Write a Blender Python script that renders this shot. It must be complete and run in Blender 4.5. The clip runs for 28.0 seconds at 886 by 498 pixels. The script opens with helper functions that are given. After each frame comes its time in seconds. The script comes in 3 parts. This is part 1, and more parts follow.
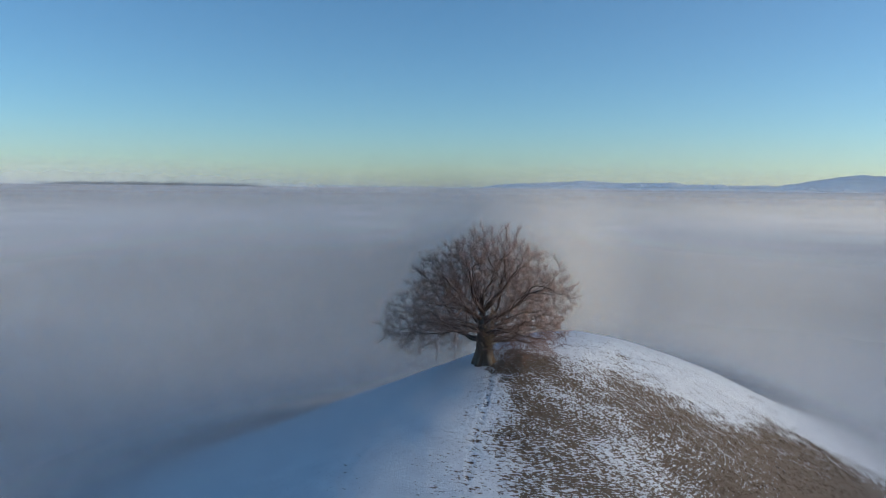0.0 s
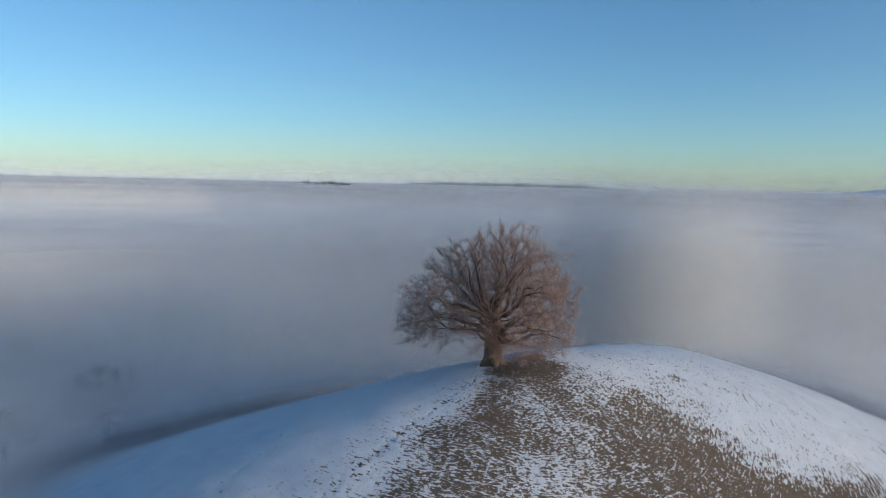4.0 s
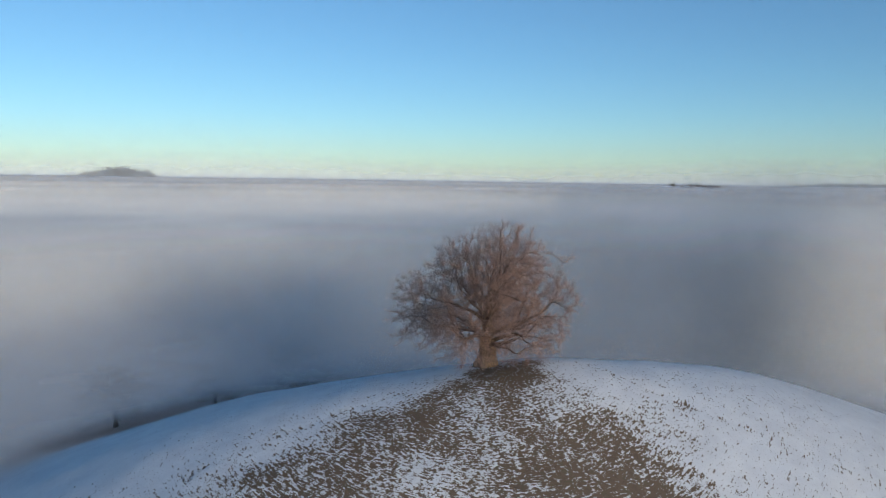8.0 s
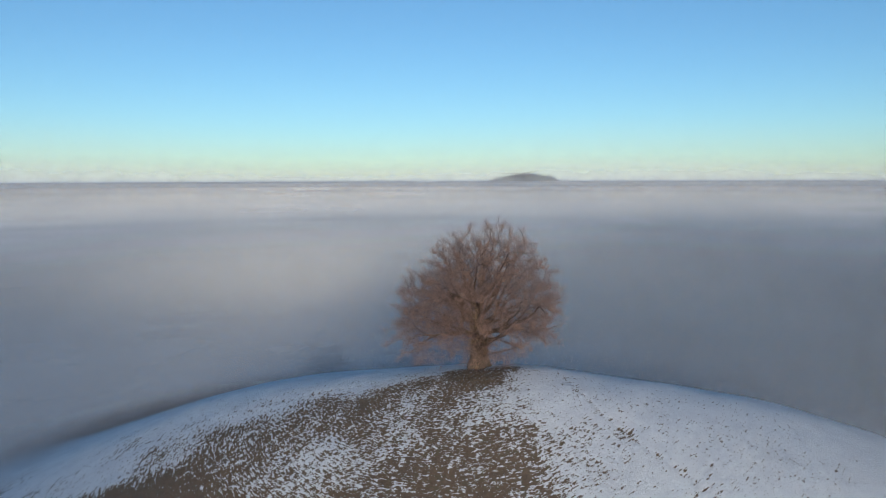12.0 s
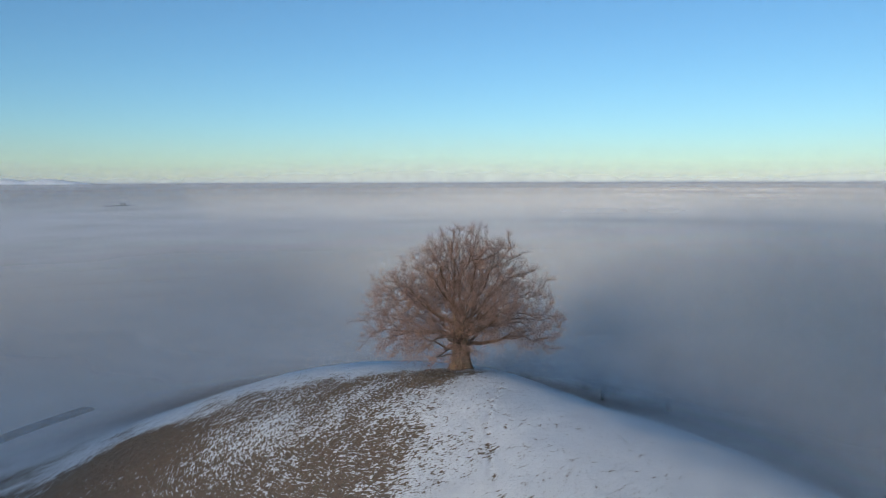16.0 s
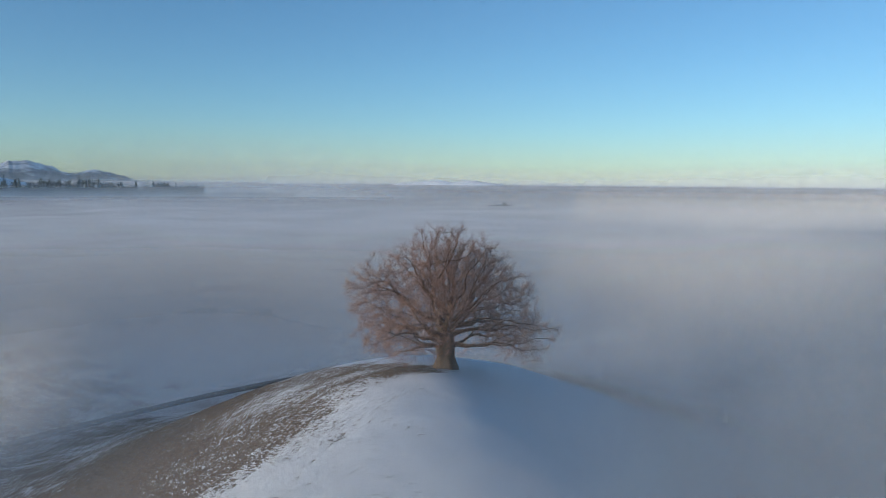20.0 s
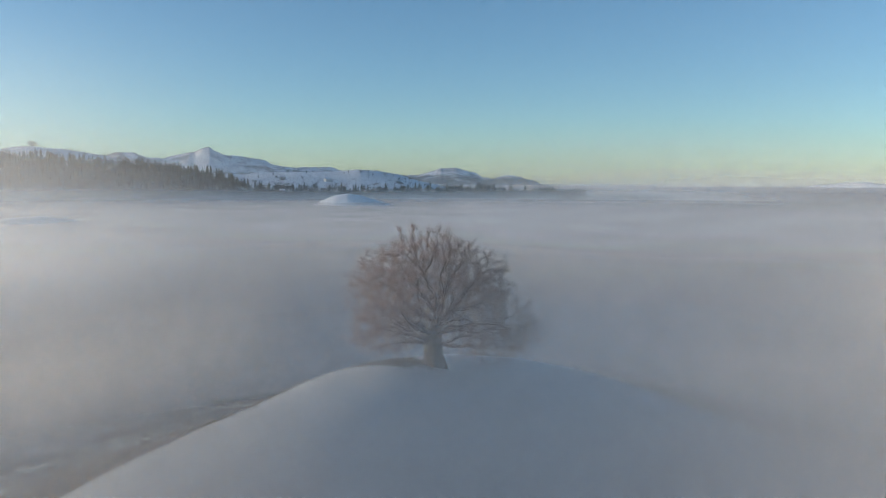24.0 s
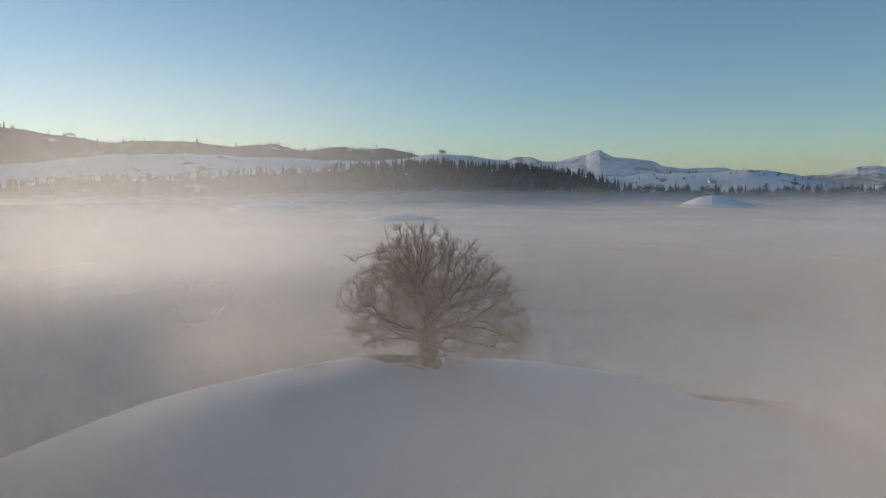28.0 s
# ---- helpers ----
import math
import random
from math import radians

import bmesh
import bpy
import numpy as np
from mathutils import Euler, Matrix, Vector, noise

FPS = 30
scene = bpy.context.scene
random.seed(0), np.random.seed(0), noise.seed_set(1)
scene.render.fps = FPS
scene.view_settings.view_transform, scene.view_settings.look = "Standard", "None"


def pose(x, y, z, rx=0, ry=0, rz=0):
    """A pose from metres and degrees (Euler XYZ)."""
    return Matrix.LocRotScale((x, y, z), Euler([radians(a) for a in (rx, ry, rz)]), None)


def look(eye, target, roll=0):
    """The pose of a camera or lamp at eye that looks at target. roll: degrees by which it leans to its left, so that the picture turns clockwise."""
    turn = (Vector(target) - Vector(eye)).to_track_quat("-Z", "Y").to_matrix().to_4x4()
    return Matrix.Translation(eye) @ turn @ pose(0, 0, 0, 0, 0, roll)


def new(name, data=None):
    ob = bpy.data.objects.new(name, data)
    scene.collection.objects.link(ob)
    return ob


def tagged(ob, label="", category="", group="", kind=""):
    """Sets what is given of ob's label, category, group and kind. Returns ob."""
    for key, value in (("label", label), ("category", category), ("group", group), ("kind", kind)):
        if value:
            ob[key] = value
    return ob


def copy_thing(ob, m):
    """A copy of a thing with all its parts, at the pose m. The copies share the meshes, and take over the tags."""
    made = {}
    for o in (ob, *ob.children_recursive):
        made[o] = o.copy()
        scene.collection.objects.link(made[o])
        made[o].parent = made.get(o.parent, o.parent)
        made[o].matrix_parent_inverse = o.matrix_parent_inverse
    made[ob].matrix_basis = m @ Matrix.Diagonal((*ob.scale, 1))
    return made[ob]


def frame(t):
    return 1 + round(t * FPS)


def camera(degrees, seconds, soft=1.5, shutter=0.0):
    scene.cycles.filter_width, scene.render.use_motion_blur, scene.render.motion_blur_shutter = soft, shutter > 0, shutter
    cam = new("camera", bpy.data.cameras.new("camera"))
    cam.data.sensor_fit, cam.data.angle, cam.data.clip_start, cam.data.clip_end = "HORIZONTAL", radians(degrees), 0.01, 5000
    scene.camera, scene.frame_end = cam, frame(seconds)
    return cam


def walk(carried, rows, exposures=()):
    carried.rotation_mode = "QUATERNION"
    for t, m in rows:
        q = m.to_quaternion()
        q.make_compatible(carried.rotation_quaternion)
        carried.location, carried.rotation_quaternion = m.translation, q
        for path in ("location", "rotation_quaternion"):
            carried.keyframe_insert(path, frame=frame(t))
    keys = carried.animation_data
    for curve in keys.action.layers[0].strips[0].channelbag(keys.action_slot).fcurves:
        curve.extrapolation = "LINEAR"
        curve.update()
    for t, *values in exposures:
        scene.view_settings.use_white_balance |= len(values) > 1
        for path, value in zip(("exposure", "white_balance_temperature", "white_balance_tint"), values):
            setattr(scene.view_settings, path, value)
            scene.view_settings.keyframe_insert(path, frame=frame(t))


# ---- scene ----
cam = camera(61.16, 28.0, soft=0.95)

# seconds, eye (x, y, z), heading (left of +y), pitch, roll
PATH = [
    (0.0, 0.000, -94.900, 22.399, 3.27, -4.81, 0.70),
    (1.0, 10.071, -93.879, 22.385, 9.61, -4.90, 0.75),
    (2.0, 20.125, -91.686, 22.386, 16.14, -4.98, 0.85),
    (3.0, 30.024, -88.358, 22.397, 22.72, -5.04, 1.04),
    (4.0, 39.840, -83.923, 22.408, 29.45, -5.09, 1.31),
    (5.0, 49.443, -78.211, 22.447, 36.34, -5.11, 1.54),
    (6.0, 58.415, -71.224, 22.517, 43.33, -5.22, 1.54),
    (7.0, 66.461, -63.013, 22.655, 50.30, -5.27, 1.24),
    (8.0, 73.720, -53.295, 22.792, 57.70, -5.40, 0.87),
    (9.0, 79.670, -42.450, 22.847, 65.42, -5.48, 0.66),
    (10.0, 84.100, -30.953, 22.798, 73.09, -5.48, 0.45),
    (11.0, 87.041, -19.308, 22.674, 80.58, -5.43, 0.09),
    (12.0, 88.670, -7.239, 22.554, 88.11, -5.37, -0.18),
    (13.0, 88.864, 4.573, 22.525, 95.44, -5.28, -0.30),
    (14.0, 87.675, 15.844, 22.572, 102.27, -5.18, -0.35),
    (15.0, 84.855, 27.643, 22.639, 109.78, -5.19, -0.29),
    (16.0, 80.237, 39.299, 22.685, 117.51, -5.27, -0.17),
    (17.0, 74.026, 50.171, 22.675, 125.35, -5.26, 0.02),
    (18.0, 66.601, 59.860, 22.612, 132.87, -5.18, 0.20),
    (19.0, 57.968, 68.620, 22.572, 140.41, -5.11, 0.39),
    (20.0, 48.149, 76.294, 22.582, 148.03, -5.10, 0.50),
    (21.0, 37.510, 82.548, 22.607, 155.60, -5.08, 0.44),
    (22.0, 25.927, 87.330, 22.590, 163.34, -5.05, 0.34),
    (23.0, 13.764, 90.395, 22.537, 170.94, -5.06, 0.22),
    (24.0, 1.437, 91.618, 22.467, 178.47, -5.00, 0.11),
    (25.0, -10.646, 91.054, 22.372, 185.85, -4.98, 0.01),
    (26.0, -22.846, 88.749, 22.272, 193.51, -4.94, -0.07),
    (27.0, -34.253, 84.928, 22.156, 200.96, -4.87, -0.14),
    (28.0, -44.604, 79.885, 22.027, 208.07, -4.83, -0.22),
]


def view(x, y, z, yaw, pitch, roll):
    a, p = radians(yaw), radians(pitch)
    way = Vector((-math.sin(a) * math.cos(p), math.cos(a) * math.cos(p), math.sin(p)))
    return look((x, y, z), Vector((x, y, z)) + way, roll)


walk(cam, [(t, view(*row)) for t, *row in PATH], [(0.0, 0.15, 5400.0, 2.0), (6.0, 0.17, 5450.0, 2.0), (10.0, 0.0, 5500.0, 1.0), (20.0, 0.12, 5450.0, 1.0), (24.0, 0.35, 6050.0, 2.0), (26.0, 0.25, 6250.0, 4.0), (28.0, 0.05, 6600.0, 6.0)])

# ---- light ----
SUN_AZ, SUN_EL = 3.0, 8.0
world = bpy.data.worlds.new("world")
scene.world = world
scene.cycles.transparent_max_bounces = 48
world.use_nodes = True
wn = world.node_tree.nodes
sky = wn.new("ShaderNodeTexSky")
sky.sky_type, sky.sun_disc = "NISHITA", False
sky.sun_elevation, sky.sun_rotation = radians(SUN_EL), radians(90 - SUN_AZ)
sky.altitude, sky.air_density, sky.dust_density, sky.ozone_density = 700, 0.88, 0.5, 2.3
world.node_tree.links.new(sky.outputs["Color"], wn["Background"].inputs["Color"])
wn["Background"].inputs["Strength"].default_value = 0.14

sun = new("sun", bpy.data.lights.new("sun", "SUN"))
sun.data.energy, sun.data.angle, sun.data.color = 3.2, radians(14), (1.0, 0.77, 0.56)
sun_way = Vector((math.cos(radians(SUN_AZ)) * math.cos(radians(SUN_EL)), math.sin(radians(SUN_AZ)) * math.cos(radians(SUN_EL)), math.sin(radians(SUN_EL))))
sun.matrix_world = look(sun_way * 300, (0, 0, 0))

# ---- materials ----


class Mat:
    """A small node-material builder."""

    def __init__(self, name):
        self.mat = bpy.data.materials.new(name)
        self.mat.use_nodes = True
        self.tree = self.mat.node_tree
        self.bsdf = self.tree.nodes["Principled BSDF"]
        self.out = self.tree.nodes["Material Output"]
        self.coord = self.node("ShaderNodeTexCoord").outputs["Object"]

    def node(self, kind, **values):
        n = self.tree.nodes.new(kind)
        for key, value in values.items():
            n.inputs[key.replace("_", " ")].default_value = value
        return n

    def link(self, a, b):
        self.tree.links.new(a, b)

    def noise(self, scale, detail=4.0, rough=0.6, vec=None):
        n = self.node("ShaderNodeTexNoise", Scale=scale, Detail=detail, Roughness=rough)
        self.link(vec or self.coord, n.inputs["Vector"])
        return n.outputs["Fac"]

    def ramp(self, fac, *stops):
        n = self.node("ShaderNodeValToRGB")
        while len(n.color_ramp.elements) < len(stops):
            n.color_ramp.elements.new(0.5)
        for e, (p, c) in zip(n.color_ramp.elements, stops):
            e.position, e.color = p, (*c, 1) if len(c) == 3 else c
        self.link(fac, n.inputs["Fac"])
        return n.outputs["Color"]

    def mix(self, fac, a, b):
        n = self.node("ShaderNodeMix")
        n.data_type = "RGBA"
        for socket, value in ((n.inputs["Factor"], fac), (n.inputs["A"], a), (n.inputs["B"], b)):
            if isinstance(value, (int, float, tuple)):
                socket.default_value = value if not isinstance(value, tuple) else (*value, 1)
            else:
                self.link(value, socket)
        return n.outputs["Result"]

    def math(self, op, a, b=0.0, clamp=False):
        n = self.node("ShaderNodeMath")
        n.operation, n.use_clamp = op, clamp
        for socket, value in zip(n.inputs, (a, b)):
            if isinstance(value, (int, float)):
                socket.default_value = value
            else:
                self.link(value, socket)
        return n.outputs[0]

    def attr(self, name):
        n = self.node("ShaderNodeAttribute")
        n.attribute_name = name
        return n.outputs["Fac"]

    def bump(self, height, strength, distance):
        n = self.node("ShaderNodeBump", Strength=strength, Distance=distance)
        self.link(height, n.inputs["Height"])
        self.link(n.outputs["Normal"], self.bsdf.inputs["Normal"])

    def finish(self, color, rough=0.8):
        if isinstance(color, tuple):
            self.bsdf.inputs["Base Color"].default_value = (*color, 1)
        else:
            self.link(color, self.bsdf.inputs["Base Color"])
        if isinstance(rough, float):
            self.bsdf.inputs["Roughness"].default_value = rough
        else:
            self.link(rough, self.bsdf.inputs["Roughness"])
        return self.mat


def meadow_material():
    m = Mat("snowy_meadow")
    grass = m.ramp(m.noise(1.6, 6, 0.7), (0.3, (0.17, 0.125, 0.088)), (0.5, (0.28, 0.195, 0.135)), (0.62, (0.2, 0.17, 0.105)), (0.75, (0.37, 0.275, 0.2)))
    grass = m.mix(m.noise(22, 3, 0.8), grass, (0.075, 0.055, 0.036))
    snow = m.ramp(m.noise(0.35, 5, 0.6), (0.3, (0.72, 0.73, 0.76)), (0.7, (0.82, 0.83, 0.85)))
    snow = m.mix(m.ramp(m.noise(5.5, 5, 0.75), (0.56, (0, 0, 0)), (0.72, (0.45, 0.45, 0.45))), snow, (0.42, 0.37, 0.31))
    # snow lodges in small steps that follow the contour of the hill
    steps = m.node("ShaderNodeCombineXYZ")
    m.link(m.attr("along"), steps.inputs["X"])
    m.link(m.attr("outward"), steps.inputs["Y"])
    lodged = m.math("ADD", m.noise(3.3, 5, 0.7), m.math("MULTIPLY", m.noise(1.55, 6, 0.68, steps.outputs["Vector"]), 1.5))
    clumps = m.math("MULTIPLY", m.math("SUBTRACT", lodged, 1.25), 2.7)
    cover = m.math("ADD", m.attr("snow_depth"), clumps)
    cover = m.math("MULTIPLY_ADD", cover, 6.0)
    cover.node.inputs[2].default_value = 0.5
    cover = m.math("MINIMUM", m.math("MAXIMUM", cover, 0.0), 1.0)
    m.bump(m.math("ADD", m.noise(9, 5, 0.7), m.math("MULTIPLY", cover, 0.7)), 0.8, 0.14)
    return m.finish(m.mix(cover, grass, snow), 0.85)


def plain_snow(name="far_snow", low=(0.72, 0.75, 0.8), high=(0.85, 0.86, 0.88), scale=0.02):
    m = Mat(name)
    m.bump(m.noise(scale * 4, 5), 0.5, 2.0)
    return m.finish(m.ramp(m.noise(scale, 6), (0.3, low), (0.7, high)), 0.8)


def wooded_snow(name, bare, scale, cut):
    m = Mat(name)
    woods = m.ramp(m.noise(scale * 9, 5, 0.7), (0.3, bare), (0.7, tuple(c * 1.7 for c in bare)))
    fac = m.ramp(m.noise(scale, 7, 0.62), (cut, (0, 0, 0)), (cut + 0.06, (1, 1, 1)))
    m.bump(m.noise(scale * 5, 5), 0.7, 6.0)
    return m.finish(m.mix(fac, woods, (0.75, 0.78, 0.83)), 0.85)


def alpine(name):
    """Woods at the foot, snow with bare ribs above the tree line."""
    m = Mat(name)
    woods = m.ramp(m.noise(0.03, 5, 0.7), (0.3, (0.04, 0.045, 0.045)), (0.7, (0.09, 0.095, 0.1)))
    ribs = m.ramp(m.noise(0.012, 7, 0.7), (0.4, (0.2, 0.2, 0.22)), (0.52, (0.8, 0.82, 0.86)))
    axes = m.node("ShaderNodeSeparateXYZ")
    m.link(m.coord, axes.inputs[0])
    line = m.math("ADD", m.math("MULTIPLY", axes.outputs["Z"], 0.01), m.math("MULTIPLY", m.noise(0.007, 6, 0.65), 1.6))
    m.bump(m.noise(0.02, 6, 0.7), 0.8, 12.0)
    return m.finish(m.mix(m.ramp(m.math("MULTIPLY", line, 0.4), (0.5, (0, 0, 0)), (0.58, (1, 1, 1))), woods, ribs), 0.85)


def bark_material(name, dark, mid, light):
    m = Mat(name)
    vec = m.node("ShaderNodeMapping")
    vec.inputs["Scale"].default_value = (1, 1, 0.22)
    m.link(m.coord, vec.inputs["Vector"])
    furrow = m.noise(9, 5, 0.7, vec.outputs["Vector"])
    m.bump(furrow, 0.8, 0.06)
    return m.finish(m.mix(m.noise(0.9, 4), m.ramp(furrow, (0.32, dark), (0.5, mid), (0.72, light)), mid), 0.9)


def leafy(name, a, b, scale=1.5):
    m = Mat(name)
    return m.finish(m.ramp(m.noise(scale, 4), (0.3, a), (0.7, b)), 0.85)


def fog_material(name, forward, lean, through_sign=1):
    """White sheets for droplets: fog_depth paints the haze in as opacity. Thin parts let through, the rest scatters
    forwards and back; lean fixes the normal that the light meets.
    """
    m = Mat(name)
    t = m.tree.nodes
    ways = [m.node("ShaderNodeCombineXYZ", X=lean[0] * k, Y=lean[1] * k, Z=lean[2] * k) for k in (1, through_sign)] if lean else []
    back, fore = m.node("ShaderNodeBsdfDiffuse"), m.node("ShaderNodeBsdfTranslucent")
    both, clear, blend = m.node("ShaderNodeMixShader", Fac=forward), m.node("ShaderNodeBsdfTransparent"), m.node("ShaderNodeMixShader")
    for n in (back, fore):
        n.inputs["Color"].default_value = (0.99, 0.99, 0.99, 1)
    for n, way in zip((back, fore), ways):
        m.link(way.outputs[0], n.inputs["Normal"])
    m.link(back.outputs[0], both.inputs[1]), m.link(fore.outputs[0], both.inputs[2])
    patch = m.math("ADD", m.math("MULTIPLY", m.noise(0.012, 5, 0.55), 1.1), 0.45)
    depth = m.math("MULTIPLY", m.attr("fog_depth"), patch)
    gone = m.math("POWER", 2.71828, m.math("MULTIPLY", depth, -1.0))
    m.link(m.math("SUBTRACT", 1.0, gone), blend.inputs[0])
    m.link(clear.outputs[0], blend.inputs[1]), m.link(both.outputs[0], blend.inputs[2])
    m.link(blend.outputs[0], m.out.inputs["Surface"])
    t.remove(m.bsdf)
    return m.mat


MEADOW = meadow_material()
SNOW = plain_snow()
FOG = fog_material("fog", 0.05, (0.12, 0.0, 1.0))
# fixed normals set the shade: shaded copy faces up, lit copy the sun
FOG_SHADE = fog_material("shaded_fog", 0.5, (0.2, 0.0, 0.98), -1)
FOG_LIT = fog_material("fog_in_the_low_sun", 0.5, (0.99, 0.05, 0.12), -1)
FOG_GLOW = fog_material("sunlit_fog", 0.85, None)
FOG_VEIL = fog_material("fog_veil", 0.5, None)
BARK = bark_material("lime_bark", (0.035, 0.027, 0.02), (0.09, 0.066, 0.046), (0.16, 0.12, 0.085))
BRANCH = bark_material("branch_bark", (0.035, 0.024, 0.018), (0.08, 0.052, 0.036), (0.13, 0.085, 0.058))
TWIG = leafy("red_brown_twigs", (0.2, 0.122, 0.095), (0.36, 0.225, 0.17), 0.6)
DRY_GRASS = leafy("dry_grass", (0.1, 0.07, 0.042), (0.24, 0.165, 0.1), 1.2)
STRAW = leafy("straw_shoots", (0.3, 0.19, 0.1), (0.5, 0.34, 0.18), 0.8)
GREY_TWIG = leafy("grey_twigs", (0.06, 0.048, 0.036), (0.1, 0.08, 0.06), 0.6)
CONIFER = leafy("conifer_needles", (0.012, 0.02, 0.014), (0.03, 0.042, 0.028), 0.2)
WOODS = wooded_snow("wooded_hill", (0.028, 0.03, 0.026), 0.008, 0.62)
FIELDS = wooded_snow("fields_and_copses", (0.03, 0.032, 0.03), 0.012, 0.34)
ALP = alpine("mountain_rock_and_snow")

# ---- forms ----
RNG = np.random.default_rng(7)
TABLE = RNG.random((256, 256))


def vnoise(x, y, scale, seed=0):
    """Smooth value noise, 0 to 1, with features about scale metres wide."""
    x, y = np.asarray(x) / scale + 31.7 * seed + 1000, np.asarray(y) / scale + 17.3 * seed + 1000
    i, j = np.floor(x).astype(int), np.floor(y).astype(int)
    u, v = x - i, y - j
    u, v = u * u * (3 - 2 * u), v * v * (3 - 2 * v)
    a, b = TABLE[i % 256, j % 256], TABLE[(i + 1) % 256, j % 256]
    c, d = TABLE[i % 256, (j + 1) % 256], TABLE[(i + 1) % 256, (j + 1) % 256]
    return (a * (1 - u) + b * u) * (1 - v) + (c * (1 - u) + d * u) * v


def fbm(x, y, scale, octaves=4, seed=0):
    total, amp, norm = 0, 1.0, 0
    for k in range(octaves):
        total, norm = total + amp * vnoise(x, y, scale / 2**k, seed + k), norm + amp
        amp *= 0.55
    return total / norm


def smooth(a, b, x):
    t = np.clip((x - a) / (b - a), 0, 1)
    return t * t * (3 - 2 * t)


HILL = dict(x=6.168, y=6.382, high=18.804, sharp=0.798, size=3.799, waves=((0.071, 0.056), (-0.329, 0.489), (-0.094, -0.05), (-0.005, -0.055)))


def hill(x, y):
    """The drumlin: the tree's foot is at height 0, the valley floor at about -34."""

    def dome(px, py):
        dx, dy = px - HILL["x"], py - HILL["y"]
        r, a = np.hypot(dx, dy), np.arctan2(dy, dx)
        swell = sum(c * np.cos((k + 1) * a) + d * np.sin((k + 1) * a) for k, (c, d) in enumerate(HILL["waves"]))
        reach = np.exp(HILL["size"] + r / (r + 6) * swell)
        return HILL["high"] * np.exp(-(((r / reach) ** 2 + 1e-9) ** HILL["sharp"]))

    x, y = np.asarray(x, float), np.asarray(y, float)
    return dome(x, y) - float(dome(np.array(0.0), np.array(0.0))) - 15 * smooth(26, 118, np.hypot(x, y))


def bare_patches(x, y):
    """How much grass shows: 0 under closed snow, 1 where hardly any lies."""
    az, r = np.degrees(np.arctan2(y, x)), np.hypot(x, y)
    wob = 40 * (fbm(x, y, 8, 4, 5) - 0.5)
    streak = fbm(np.radians(az) * 26, r * 1.3, 5, 3, 8) - 0.5
    zone = smooth(-106, -66, az + wob) * (1 - smooth(-4, 38, az + wob)) * smooth(2, 8, r)
    zone = zone * (0.78 + 0.7 * (fbm(x, y, 9, 4, 2) - 0.45) + 0.35 * streak)
    flank = smooth(22, 42, r + 12 * (fbm(x, y, 6, 3, 6) - 0.5)) * smooth(-84, -62, az + wob) * (1 - smooth(2, 24, az + 0.6 * wob - 0.5 * np.clip(r - 24, 0, 40))) * (1 - smooth(46, 60, r))
    zone = zone + 0.5 * flank
    under = 1 - smooth(0.3, 1.3, np.hypot((x - 5.2) / 6.4, (y + 0.6) / 6.2) + 0.5 * (fbm(x, y, 2.5, 3, 9) - 0.5))
    edge = (0.33 - 0.06 * smooth(0, 30, az)) * smooth(-116, -92, az) * (1 - smooth(40, 85, az)) * (1 - smooth(34, 62, r))
    return np.maximum(np.maximum(zone, 1.05 * under), edge)


def footprints():
    """Two trodden lines in the snow: from the tree along the ridge, and down the flank."""
    rng = np.random.default_rng(5)
    steps = []
    for line in ([(7.5, 8.6), (12.5, 9.6), (16.6, 10.8), (21.0, 13.2), (26.1, 16.3), (33, 21), (41, 27)], [(1.0, -6.5), (0.2, -13), (-0.8, -20), (-1.4, -28), (-2.6, -38)], [(-3, -9), (-9, -14), (-13, -24), (-12, -36)]):
        line = np.array(line, float)
        length = np.r_[0, np.cumsum(np.linalg.norm(np.diff(line, axis=0), axis=1))]
        for k, d in enumerate(np.arange(0, length[-1], 0.62)):
            p = np.array([np.interp(d, length, line[:, c]) for c in (0, 1)])
            steps.append(p + rng.normal(size=2) * 0.16 + (0.18 if k % 2 else -0.18))
    return np.array(steps)


def mesh_object(name, verts, faces, material, parent=None, smooth_faces=True):
    me = bpy.data.meshes.new(name)
    verts, faces = np.asarray(verts, np.float32), np.asarray(faces, np.int32)
    n, k = faces.shape
    me.vertices.add(len(verts)), me.loops.add(n * k), me.polygons.add(n)
    me.vertices.foreach_set("co", verts.ravel())
    me.loops.foreach_set("vertex_index", faces.ravel())
    me.polygons.foreach_set("loop_start", np.arange(0, n * k, k, dtype=np.int32))
    me.polygons.foreach_set("use_smooth", np.full(n, smooth_faces))
    me.update(calc_edges=True)
    me.materials.append(material)
    ob = new(name, me)
    ob.parent = parent
    return ob


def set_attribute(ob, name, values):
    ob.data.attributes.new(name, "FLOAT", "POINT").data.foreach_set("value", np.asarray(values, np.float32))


def polar_points(radii, count):
    a = np.arange(count) * 2 * np.pi / count
    x, y = np.outer(radii, np.cos(a)).ravel(), np.outer(radii, np.sin(a)).ravel()
    i, j = np.meshgrid(np.arange(len(radii) - 1), np.arange(count), indexing="ij")
    k = (j + 1) % count
    faces = np.stack([i * count + j, (i + 1) * count + j, (i + 1) * count + k, i * count + k], -1).reshape(-1, 4)
    return x, y, faces


def grow_radii(first, last, count):
    return first * (last / first) ** (np.arange(1, count + 1) / count)


